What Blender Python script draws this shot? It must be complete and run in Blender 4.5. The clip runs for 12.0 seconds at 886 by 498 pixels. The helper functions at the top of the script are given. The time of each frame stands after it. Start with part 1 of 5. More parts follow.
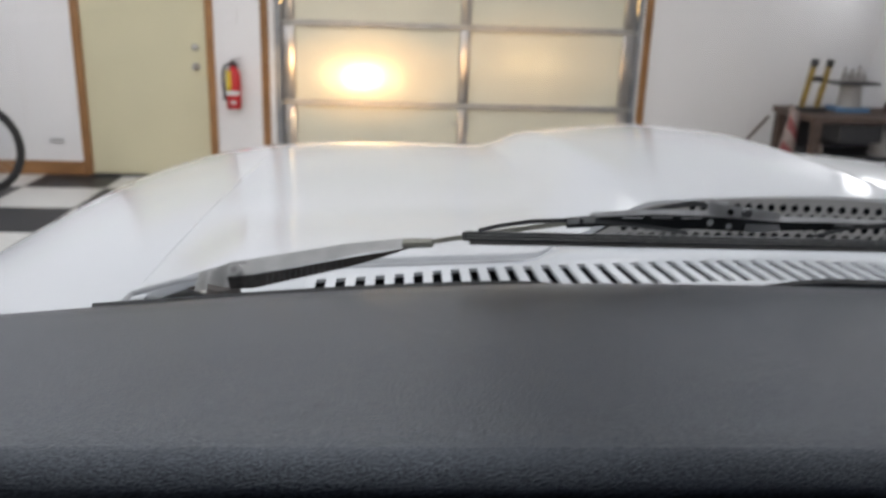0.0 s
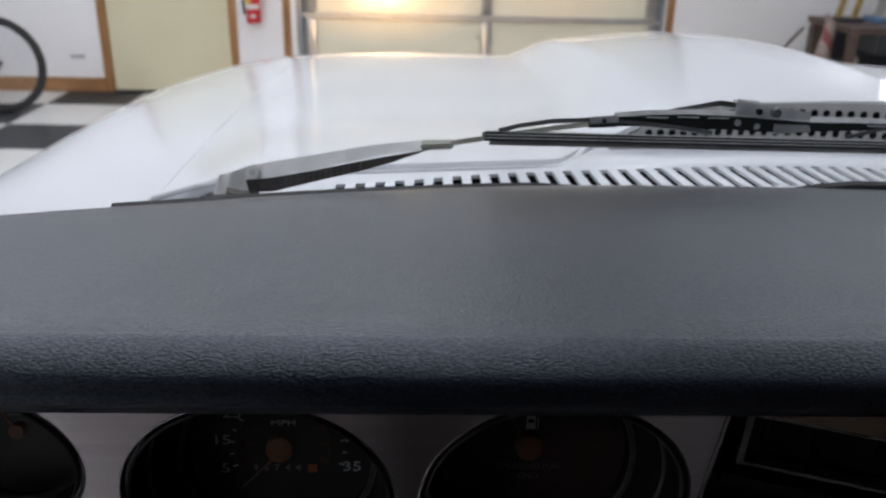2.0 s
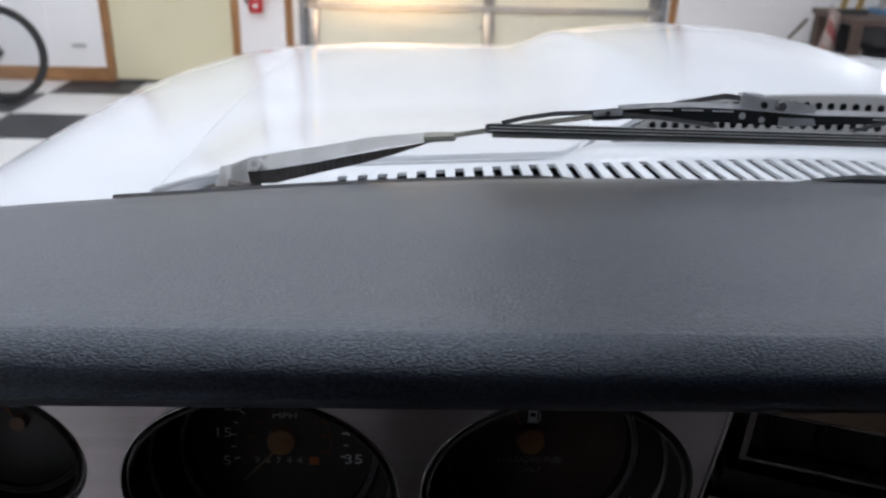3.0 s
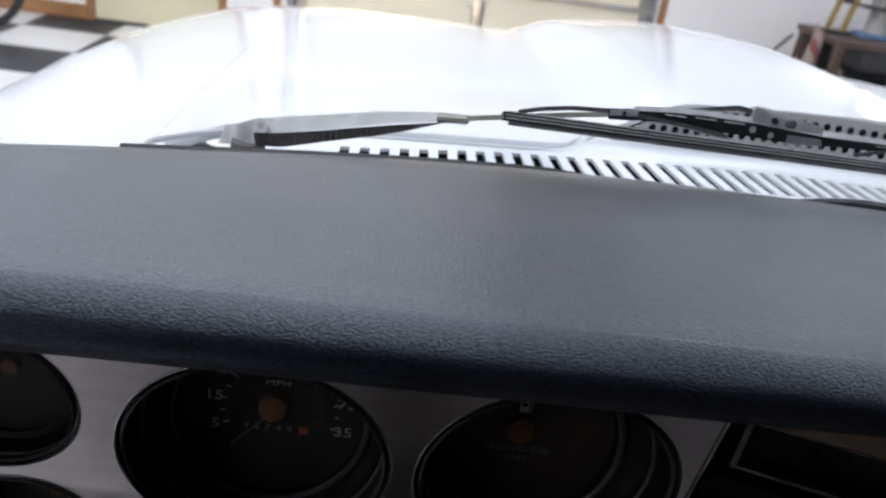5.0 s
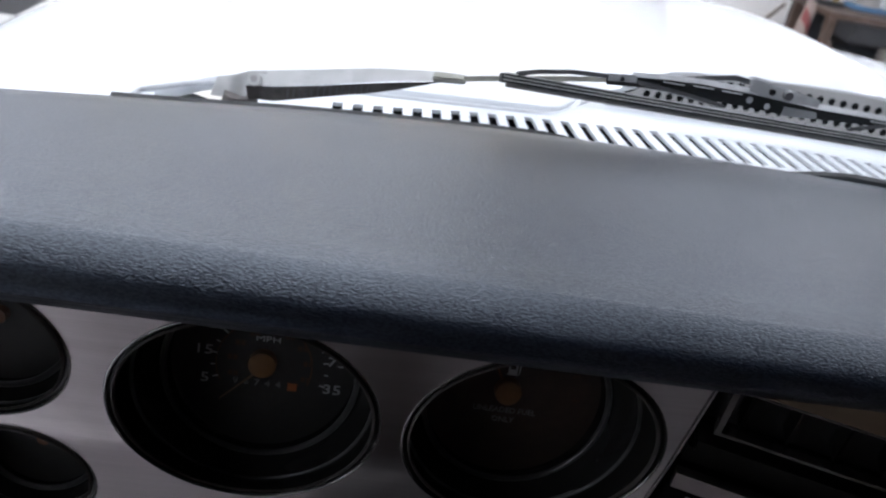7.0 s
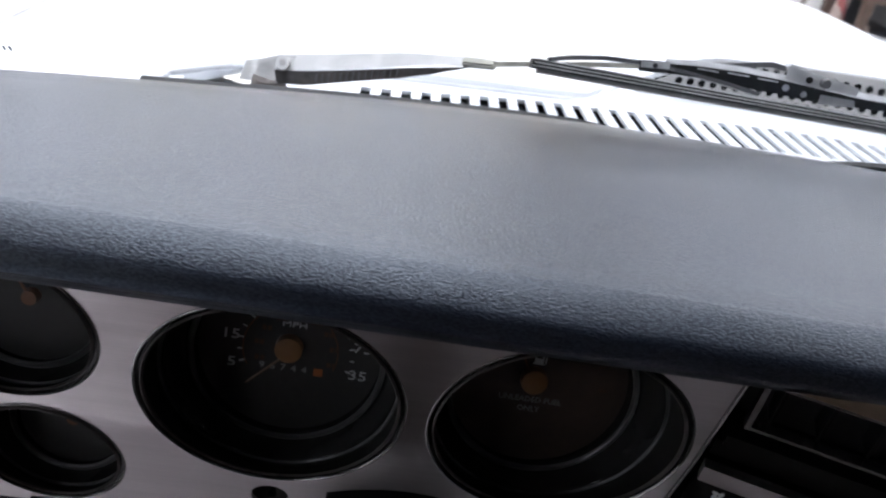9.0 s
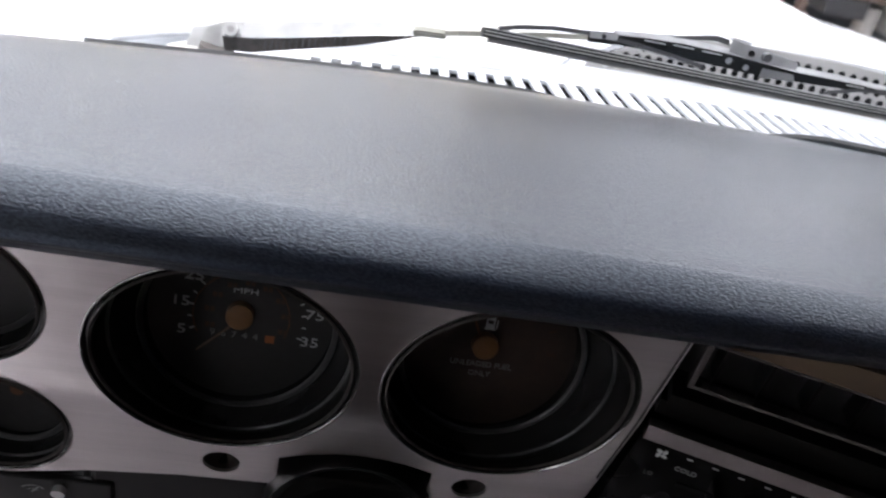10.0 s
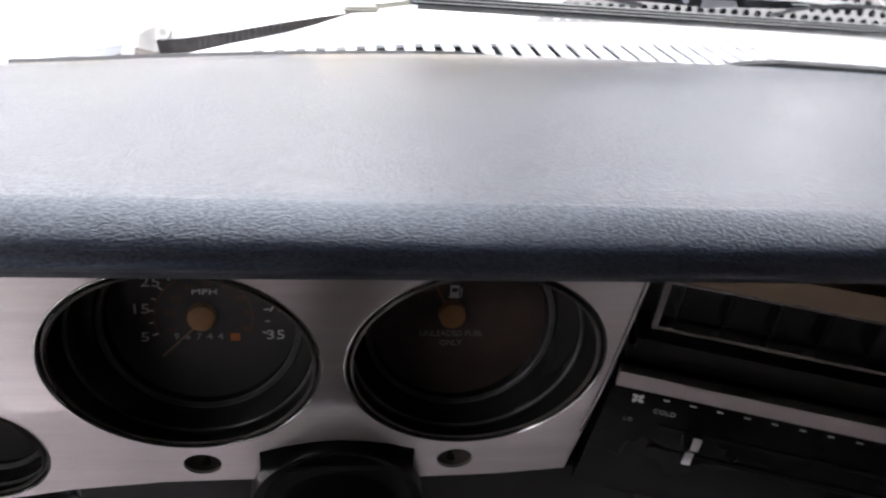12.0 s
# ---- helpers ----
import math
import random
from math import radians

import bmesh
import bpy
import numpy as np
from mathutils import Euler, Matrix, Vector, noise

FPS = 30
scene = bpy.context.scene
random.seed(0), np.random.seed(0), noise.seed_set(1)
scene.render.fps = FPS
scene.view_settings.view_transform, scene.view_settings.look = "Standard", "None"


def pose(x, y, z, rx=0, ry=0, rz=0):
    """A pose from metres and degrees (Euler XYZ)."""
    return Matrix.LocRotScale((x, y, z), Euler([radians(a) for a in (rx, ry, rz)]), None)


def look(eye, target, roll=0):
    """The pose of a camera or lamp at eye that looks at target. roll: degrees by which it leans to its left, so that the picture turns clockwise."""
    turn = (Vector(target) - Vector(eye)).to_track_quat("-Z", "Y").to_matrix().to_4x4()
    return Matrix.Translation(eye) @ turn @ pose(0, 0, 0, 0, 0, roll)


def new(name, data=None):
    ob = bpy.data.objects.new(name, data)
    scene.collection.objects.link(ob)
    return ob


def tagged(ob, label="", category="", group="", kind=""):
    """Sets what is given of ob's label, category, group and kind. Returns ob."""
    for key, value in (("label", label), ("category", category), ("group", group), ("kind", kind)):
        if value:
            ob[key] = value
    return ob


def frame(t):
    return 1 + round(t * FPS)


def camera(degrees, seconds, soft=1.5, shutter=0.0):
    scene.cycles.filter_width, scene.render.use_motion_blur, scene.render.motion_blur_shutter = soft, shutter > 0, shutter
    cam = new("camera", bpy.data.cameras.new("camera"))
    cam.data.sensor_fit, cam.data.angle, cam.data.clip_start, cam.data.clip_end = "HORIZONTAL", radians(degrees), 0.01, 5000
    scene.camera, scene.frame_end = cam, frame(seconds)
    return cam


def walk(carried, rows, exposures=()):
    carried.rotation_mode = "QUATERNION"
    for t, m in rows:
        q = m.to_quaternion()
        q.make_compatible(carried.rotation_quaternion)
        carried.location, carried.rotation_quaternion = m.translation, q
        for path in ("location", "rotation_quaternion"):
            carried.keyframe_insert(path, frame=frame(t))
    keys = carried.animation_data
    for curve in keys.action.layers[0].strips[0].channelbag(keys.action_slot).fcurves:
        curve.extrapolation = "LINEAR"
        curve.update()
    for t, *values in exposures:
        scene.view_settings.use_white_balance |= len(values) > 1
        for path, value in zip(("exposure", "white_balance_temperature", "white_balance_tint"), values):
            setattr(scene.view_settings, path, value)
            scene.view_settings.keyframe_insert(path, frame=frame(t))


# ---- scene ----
cam = camera(56.92, 12.0, 2.1, 0.5)
PATH = [
    (0, (0.0009, 0.0008, 1.4933), (0.1168, 1.9080, 0.9023), 1.90),
    (0.2, (-0.0013, 0.0032, 1.4875), (0.0892, 1.8981, 0.8541), 1.22),
    (0.5, (-0.0041, 0.0008, 1.4866), (0.0761, 1.8681, 0.7747), 2.98),
    (0.7, (0.0001, 0.0028, 1.4833), (0.0465, 1.8628, 0.7495), 0.26),
    (0.8, (0.0030, 0.0023, 1.4812), (0.0501, 1.8527, 0.7237), -0.28),
    (1, (0.0054, -0.0006, 1.4780), (-0.0036, 1.8788, 0.7939), -2.72),
    (1.2, (0.0077, 0.0001, 1.4788), (-0.0005, 1.8745, 0.7813), -2.35),
    (1.5, (0.0029, -0.0012, 1.4791), (0.0646, 1.8594, 0.7479), 1.06),
    (2, (0.0041, 0.0021, 1.4801), (0.0657, 1.8432, 0.7011), 1.39),
    (2.5, (0.0048, 0.0028, 1.4792), (0.0610, 1.8403, 0.6915), 1.07),
    (3, (0.0036, 0.0045, 1.4805), (0.0619, 1.8368, 0.6811), 1.58),
    (3.2, (-0.0013, 0.0066, 1.4840), (0.0658, 1.8322, 0.6698), 2.38),
    (4.8, (-0.0208, 0.0053, 1.4802), (0.1202, 1.8194, 0.6501), 7.93),
    (5, (-0.0237, 0.0070, 1.4814), (0.1274, 1.8141, 0.6377), 8.49),
    (5.5, (-0.0290, 0.0075, 1.4813), (0.1462, 1.7946, 0.6006), 9.99),
    (6, (-0.0282, 0.0096, 1.4823), (0.1452, 1.7854, 0.5787), 9.84),
    (6.5, (-0.0327, 0.0077, 1.4801), (0.1563, 1.7813, 0.5754), 11.03),
    (7, (-0.0300, 0.0089, 1.4809), (0.1749, 1.7703, 0.5559), 11.11),
    (7.2, (-0.0286, 0.0079, 1.4756), (0.1658, 1.7790, 0.5672), 10.56),
    (8.8, (-0.0265, 0.0113, 1.4783), (0.1231, 1.7672, 0.5325), 10.92),
    (9, (-0.0311, 0.0127, 1.4806), (0.1180, 1.7563, 0.5124), 11.01),
    (9.5, (-0.0333, 0.0094, 1.4769), (0.1347, 1.7568, 0.5187), 11.86),
    (10, (-0.0327, 0.0057, 1.4743), (0.2494, 1.7236, 0.4898), 13.15),
    (10.5, (-0.0335, 0.0110, 1.4717), (0.2732, 1.7158, 0.4719), 13.78),
    (11, (-0.0284, 0.0124, 1.4730), (0.2641, 1.7245, 0.4816), 13.41),
    (11.5, (-0.0234, 0.0111, 1.4690), (0.2553, 1.7186, 0.4656), 10.68),
    (12, (-0.0010, 0.0049, 1.4716), (0.2679, 1.6991, 0.4433), 5.37),
]
cam.data.dof.use_dof, cam.data.dof.focus_distance, cam.data.dof.aperture_fstop = True, 0.41, 13.0
EXPOSURE = [(0.0, -0.30, 6500, 12), (0.5, -0.68, 6450, 12), (1.0, -0.44, 6400, 13), (2.0, -0.16, 6200, 13), (3.2, 0.16, 6100, 13), (5.0, 0.40, 6050, 13), (6.5, 0.60, 6050, 13), (9.0, 1.12, 6150, 14), (11.0, 1.76, 6600, 15), (12.0, 2.04, 6600, 15)]
walk(cam, [(t, look(eye, target, roll)) for t, eye, target, roll in PATH], EXPOSURE)

# ---------------------------------------------------------------- light
world = bpy.data.worlds.new("sky")
scene.world = world
world.use_nodes = True
sky = world.node_tree.nodes.new("ShaderNodeTexSky")
sky.sky_type, sky.sun_disc = "NISHITA", False
sky.sun_elevation, sky.sun_rotation = radians(20), radians(-8)
world.node_tree.nodes["Background"].inputs[1].default_value = 0.12
world.node_tree.links.new(sky.outputs[0], world.node_tree.nodes["Background"].inputs[0])


# ---------------------------------------------------------------- materials
def material(name, colour, rough=0.5, metal=0.0, spots=0.0, spot_scale=8.0, grain=0.0, grain_scale=200.0,
             bump=0.0, bump_scale=300.0, stretch=(1, 1, 1), coat=0.0, specular=0.5, rough_spread=0.0, coat_rough=0.03):
    """Colour with slow stains and fine grain, uneven gloss and fine relief, in metres."""
    m = bpy.data.materials.new(name)
    m.use_nodes = True
    n, l = m.node_tree.nodes, m.node_tree.links
    b = n["Principled BSDF"]
    b.inputs["Metallic"].default_value = metal
    b.inputs["Roughness"].default_value = rough
    b.inputs["Coat Weight"].default_value = coat
    b.inputs["Coat Roughness"].default_value = coat_rough
    b.inputs["Specular IOR Level"].default_value = specular
    b.inputs["Base Color"].default_value = (*colour, 1)
    where = n.new("ShaderNodeTexCoord")
    shape = n.new("ShaderNodeMapping")
    shape.inputs["Scale"].default_value = stretch
    l.new(where.outputs["Object"], shape.inputs["Vector"])

    def wave(scale, detail=3.0):
        t = n.new("ShaderNodeTexNoise")
        t.inputs["Scale"].default_value, t.inputs["Detail"].default_value = scale, detail
        l.new(shape.outputs[0], t.inputs["Vector"])
        return t.outputs["Fac"]

    last = None
    for amount, scale in ((spots, spot_scale), (grain, grain_scale)):
        if amount:
            ramp = n.new("ShaderNodeMapRange")
            ramp.inputs["From Min"].default_value, ramp.inputs["From Max"].default_value = 0.3, 0.7
            ramp.inputs["To Min"].default_value, ramp.inputs["To Max"].default_value = 1 - amount, 1 + amount * 0.5
            l.new(wave(scale), ramp.inputs["Value"])
            mul = n.new("ShaderNodeVectorMath")
            mul.operation = "SCALE"
            if last is None:
                mul.inputs[0].default_value = colour
            else:
                l.new(last, mul.inputs[0])
            l.new(ramp.outputs[0], mul.inputs["Scale"])
            last = mul.outputs[0]
    if last is not None:
        l.new(last, b.inputs["Base Color"])
    if rough_spread:
        ramp = n.new("ShaderNodeMapRange")
        ramp.inputs["From Min"].default_value, ramp.inputs["From Max"].default_value = 0.3, 0.7
        ramp.inputs["To Min"].default_value, ramp.inputs["To Max"].default_value = rough - rough_spread, rough + rough_spread
        l.new(wave(spot_scale * 1.7), ramp.inputs["Value"])
        l.new(ramp.outputs[0], b.inputs["Roughness"])
    if bump:
        t = n.new("ShaderNodeBump")
        t.inputs["Strength"].default_value, t.inputs["Distance"].default_value = bump, 0.001
        l.new(wave(bump_scale, 2.0), t.inputs["Height"])
        l.new(t.outputs[0], b.inputs["Normal"])
    return m


def glowing(name, colour, strength):
    m = bpy.data.materials.new(name)
    m.use_nodes = True
    b = m.node_tree.nodes["Principled BSDF"]
    b.inputs["Base Color"].default_value = (*colour, 1)
    b.inputs["Emission Color"].default_value = (*colour, 1)
    b.inputs["Emission Strength"].default_value = strength
    return m


def clear_glass(name, tint=(1, 1, 1), gloss=1.0, blur=0.02):
    """A thin pane: it lets light straight through and mirrors by Fresnel."""
    m = bpy.data.materials.new(name)
    m.use_nodes = True
    n, l = m.node_tree.nodes, m.node_tree.links
    n.remove(n["Principled BSDF"])
    see, shine, mix, edge, power, sum_ = (n.new("ShaderNode" + k) for k in ("BsdfTransparent", "BsdfGlossy", "MixShader", "LayerWeight", "Math", "Math"))
    see.inputs[0].default_value = (*tint, 1)
    shine.inputs["Roughness"].default_value = blur
    edge.inputs["Blend"].default_value = 0.5
    power.operation, sum_.operation = "POWER", "MULTIPLY_ADD"
    power.inputs[1].default_value = 5.0
    sum_.inputs[1].default_value, sum_.inputs[2].default_value = 0.9 * gloss, 0.06 * gloss
    l.new(edge.outputs["Facing"], power.inputs[0])
    l.new(power.outputs[0], sum_.inputs[0])
    l.new(sum_.outputs[0], mix.inputs[0])
    l.new(see.outputs[0], mix.inputs[1])
    l.new(shine.outputs[0], mix.inputs[2])
    l.new(mix.outputs[0], n["Material Output"].inputs[0])
    return m


def vinyl(name, colour):
    """Black padded vinyl with a pressed leather grain, drawn out across the cab."""
    m = material(name, colour, 0.33, spots=0.10, spot_scale=5, specular=0.68, rough_spread=0.03)
    n, l = m.node_tree.nodes, m.node_tree.links
    where, shape = n.new("ShaderNodeTexCoord"), n.new("ShaderNodeMapping")
    shape.inputs["Scale"].default_value = (0.40, 1.0, 1.0)
    grain, fine, bump1, bump2 = (n.new("ShaderNode" + k) for k in ("TexNoise", "TexNoise", "Bump", "Bump"))
    l.new(where.outputs["Object"], shape.inputs["Vector"])
    grain.inputs["Scale"].default_value, grain.inputs["Detail"].default_value, grain.inputs["Distortion"].default_value = 1400, 0.7, 0.45
    l.new(shape.outputs[0], grain.inputs["Vector"])
    bump1.inputs["Strength"].default_value, bump1.inputs["Distance"].default_value = 1.0, 0.00035
    l.new(grain.outputs["Fac"], bump1.inputs["Height"])
    fine.inputs["Scale"].default_value = 3400
    l.new(shape.outputs[0], fine.inputs["Vector"])
    n["Principled BSDF"].inputs["Specular Tint"].default_value = (0.82, 0.91, 1.0, 1)
    # lower specular in the pressed pits stands in for the shade inside them
    pit_shade = n.new("ShaderNodeMapRange")
    pit_shade.inputs["From Min"].default_value, pit_shade.inputs["From Max"].default_value = 0.38, 0.62
    pit_shade.inputs["To Min"].default_value, pit_shade.inputs["To Max"].default_value = 0.50, 0.92
    l.new(grain.outputs["Fac"], pit_shade.inputs["Value"])
    l.new(pit_shade.outputs[0], n["Principled BSDF"].inputs["Specular IOR Level"])
    bump2.inputs["Strength"].default_value, bump2.inputs["Distance"].default_value = 0.10, 0.00006
    l.new(fine.outputs["Fac"], bump2.inputs["Height"])
    l.new(bump1.outputs[0], bump2.inputs["Normal"])
    l.new(bump2.outputs[0], n["Principled BSDF"].inputs["Normal"])
    return m


WHITE_PAINT = material("white car paint", (0.65, 0.67, 0.69), 0.10, spots=0.03, spot_scale=3, specular=0.32, bump=0.012, bump_scale=25, rough_spread=0.025)
COWL_PAINT = material("satin white cowl paint", (0.58, 0.605, 0.63), 0.17, spots=0.04, spot_scale=5, specular=0.5, bump=0.02, bump_scale=30)
PALE_GREY = material("soft pale grey", (0.44, 0.45, 0.465), 0.6, spots=0.15, spot_scale=30)
VINYL = vinyl("black vinyl", (0.012, 0.0155, 0.025))
BLACK_PLASTIC = material("black plastic", (0.02, 0.02, 0.021), 0.42, grain=0.2, grain_scale=400, bump=0.15, bump_scale=900)
SHINY_BLACK = material("glossy black plastic", (0.009, 0.009, 0.009), 0.30, spots=0.2, spot_scale=40)
RUBBER = material("black rubber", (0.018, 0.018, 0.018), 0.6, grain=0.25, grain_scale=300)
BRUSHED = material("brushed aluminium", (0.62, 0.585, 0.58), 0.36, metal=1.0, grain=0.07, grain_scale=60, bump=0.05, bump_scale=90, stretch=(0.6, 30, 30), spots=0.08, spot_scale=4)
for socket, value in (("Anisotropic", 0.75), ("Anisotropic Rotation", 0.25)):
    BRUSHED.node_tree.nodes["Principled BSDF"].inputs[socket].default_value = value
tangent = BRUSHED.node_tree.nodes.new("ShaderNodeTangent")
tangent.direction_type, tangent.axis = "RADIAL", "Z"
BRUSHED.node_tree.links.new(tangent.outputs[0], BRUSHED.node_tree.nodes["Principled BSDF"].inputs["Tangent"])
CHROME = material("chrome", (0.75, 0.75, 0.76), 0.12, metal=1.0, spots=0.05, spot_scale=30)
STEEL = material("dull silver steel", (0.50, 0.50, 0.49), 0.36, metal=0.8, spots=0.12, spot_scale=30, grain=0.06, grain_scale=300)
DARK_STEEL = material("dark steel", (0.035, 0.035, 0.038), 0.5, metal=0.2, spots=0.3, spot_scale=60)
CONE = material("satin black gauge plastic", (0.020, 0.0195, 0.020), 0.25, spots=0.2, spot_scale=40, specular=0.5, bump=0.03, bump_scale=60)
EDGE_HIGHLIGHT = material("gauge edge highlight", (0.075, 0.073, 0.072), 0.28, spots=0.5, spot_scale=50, specular=0.5)
FLANK = material("worn grey-brown steel", (0.095, 0.084, 0.077), 0.6, spots=0.4, spot_scale=60, grain=0.2, grain_scale=300, specular=0.2)
DIAL = material("black dial", (0.026, 0.024, 0.023), 0.6, grain=0.2, grain_scale=300)
BROWN_DIAL = material("dark brown dial", (0.046, 0.027, 0.020), 0.55, spots=0.7, spot_scale=22, grain=0.2, grain_scale=300)
INK = material("white dial ink", (0.62, 0.63, 0.63), 0.6)
INK_DIM = material("grey ink", (0.26, 0.26, 0.26), 0.6)
SEAT = material("rose-grey reflecting seat", (0.10, 0.078, 0.076), 0.6, spots=0.1, spot_scale=8, grain=0.05, grain_scale=200, bump=0.1)
MATT_BLACK = material("plain matt black", (0.008, 0.008, 0.008), 0.9, spots=0.2, specular=0.1)
ORANGE = material("orange plastic", (0.21, 0.10, 0.03), 0.5, spots=0.1, spot_scale=200)
NEEDLE = material("pale needle paint", (0.20, 0.135, 0.09), 0.5)
RED_ORANGE = material("red-orange wheel", (0.42, 0.12, 0.03), 0.5)
RIM = material("dark polished rim", (0.26, 0.25, 0.245), 0.22, metal=0.8, spots=0.1, spot_scale=40)
DULL_BROWN = material("faded brown print", (0.075, 0.034, 0.016), 0.6, spots=0.2, spot_scale=200)
DULL_ORANGE = material("faded orange plastic", (0.16, 0.06, 0.02), 0.5, spots=0.1, spot_scale=200)
FLOOR_BOUNCE = material("pale grey floor bounce", (0.60, 0.56, 0.575), 0.9, spots=0.1, spot_scale=8, grain=0.2, grain_scale=300)
WIPER_SILVER = material("worn silver wiper paint", (0.52, 0.52, 0.51), 0.36, metal=0.3, spots=0.15, spot_scale=60, grain=0.1, grain_scale=400)
WIPER_GREY = material("pale grey wiper steel", (0.44, 0.445, 0.45), 0.36, metal=0.25, spots=0.2, spot_scale=80)
BRASSY = material("dull brassy steel", (0.27, 0.265, 0.225), 0.45, metal=0.3, spots=0.25, spot_scale=60, grain=0.15, grain_scale=300)
CHARCOAL = material("charcoal wiper steel", (0.085, 0.085, 0.088), 0.45, metal=0.2, spots=0.3, spot_scale=60)
GLASS = clear_glass("windshield glass", (0.97, 0.985, 0.98))
LENS = clear_glass("gauge lens", (0.98, 0.98, 0.98), 0.35, 0.34)
HEADLINER = material("dark grey headliner", (0.04, 0.04, 0.042), 0.9, grain=0.1, grain_scale=300)
WALL_PAINT = material("white wall panel", (0.84, 0.84, 0.855), 0.55, spots=0.04, spot_scale=1.5, grain=0.02, grain_scale=60, bump=0.1, bump_scale=40)
CEILING_PAINT = material("white ceiling", (0.78, 0.78, 0.77), 0.7, spots=0.03, spot_scale=2)
CREAM = material("cream door paint", (0.66, 0.62, 0.43), 0.42, spots=0.05, spot_scale=3, bump=0.05, bump_scale=60)
WOOD = material("stained pine trim", (0.34, 0.17, 0.065), 0.45, spots=0.25, spot_scale=6, grain=0.3, grain_scale=50, stretch=(1, 1, 0.1))
WOOD_FLAT = material("stained pine board", (0.34, 0.17, 0.065), 0.45, spots=0.25, spot_scale=6, grain=0.3, grain_scale=50, stretch=(0.1, 1, 1))
FIBRE = material("cream garage door sheet", (0.78, 0.745, 0.60), 0.38, spots=0.06, spot_scale=3, grain=0.03, grain_scale=80, bump=0.08, bump_scale=50)
ALUMINIUM = material("weathered aluminium", (0.46, 0.45, 0.43), 0.5, metal=0.7, spots=0.2, spot_scale=8)
GALVANISED = material("galvanised track", (0.32, 0.34, 0.37), 0.45, metal=0.7, spots=0.2, spot_scale=15)
TILE_WHITE = material("white floor tile", (0.66, 0.66, 0.64), 0.3, spots=0.06, spot_scale=3, grain=0.03, grain_scale=50)
TILE_BLACK = material("black floor tile", (0.020, 0.021, 0.024), 0.42, spots=0.25, spot_scale=4, specular=0.3)
CONCRETE = material("grey floor bed", (0.25, 0.25, 0.24), 0.8, spots=0.2, spot_scale=2)
RED = material("red enamel", (0.55, 0.02, 0.025), 0.3, spots=0.1, spot_scale=30)
YELLOW = material("yellow label", (0.75, 0.55, 0.05), 0.5, spots=0.08, spot_scale=30)
YELLOW_PAINT = material("worn yellow paint", (0.34, 0.235, 0.055), 0.5, spots=0.4, spot_scale=20)
BROWN_STEEL = material("rusty brown steel", (0.10, 0.065, 0.05), 0.65, spots=0.4, spot_scale=12, grain=0.2, grain_scale=100)
GREY_PAINT = material("grey paint", (0.35, 0.34, 0.33), 0.55, spots=0.2, spot_scale=10)
BEIGE = material("beige paper", (0.26, 0.21, 0.18), 0.7, spots=0.15, spot_scale=20)
BLUE = material("blue plastic", (0.10, 0.22, 0.40), 0.5, spots=0.1, spot_scale=20)
PANEL_BLACK = material("satin black panel", (0.008, 0.0078, 0.0075), 0.30, spots=0.2, spot_scale=30, specular=0.2)
CONTROL_BLACK = material("glossy black control face", (0.005, 0.005, 0.005), 0.16, spots=0.2, spot_scale=30, specular=0.10, bump=0.03, bump_scale=40)
TAN = material("tan woodgrain insert", (0.17, 0.12, 0.075), 0.45, spots=0.2, spot_scale=10, grain=0.15, grain_scale=60, stretch=(0.2, 1, 1))
WALL_GLOW = glowing("wall lamp diffuser", (0.97, 0.98, 1.0), 7.0)
PANEL_GLOW = glowing("lamp diffuser", (0.94, 0.95, 0.98), 2.2)


# ---------------------------------------------------------------- makers
def part(name, bm, mat, parent=None, label="", smooth=False):
    me = bpy.data.meshes.new(name)
    bmesh.ops.recalc_face_normals(bm, faces=bm.faces[:])
    bm.to_mesh(me)
    bm.free()
    me.materials.append(mat)
    if smooth:
        me.polygons.foreach_set("use_smooth", [True] * len(me.polygons))
        me.set_sharp_from_angle(angle=radians(38))
    ob = new(name, me)
    ob.parent = parent
    return tagged(ob, label) if label else ob


def thing(name, label, category, group="", kind="", at=(0, 0, 0)):
    ob = new(name)
    ob.empty_display_size = 0.1
    ob.location = at
    return tagged(ob, label, category, group, kind)


def block(bm, x0, x1, y0, y1, z0, z1, bevel=0.0):
    made = bmesh.ops.create_cube(bm, size=1.0, matrix=Matrix.LocRotScale(((x0 + x1) / 2, (y0 + y1) / 2, (z0 + z1) / 2), None, (abs(x1 - x0), abs(y1 - y0), abs(z1 - z0))))
    if bevel:
        edges = {e for v in made["verts"] for e in v.link_edges}
        bmesh.ops.bevel(bm, geom=list(edges), offset=bevel, segments=2, affect="EDGES", profile=0.5)
    return bm


def box(x0, x1, y0, y1, z0, z1, bevel=0.0):
    return block(bmesh.new(), x0, x1, y0, y1, z0, z1, bevel)


def rod(bm, a, b, r0, r1=None, sides=12):
    """A round bar from a to b."""
    a, b = Vector(a), Vector(b)
    m = Matrix.Translation((a + b) / 2) @ (b - a).to_track_quat("Z", "Y").to_matrix().to_4x4()
    bmesh.ops.create_cone(bm, cap_ends=True, segments=sides, radius1=r0, radius2=r0 if r1 is None else r1, depth=(b - a).length, matrix=m)
    return bm


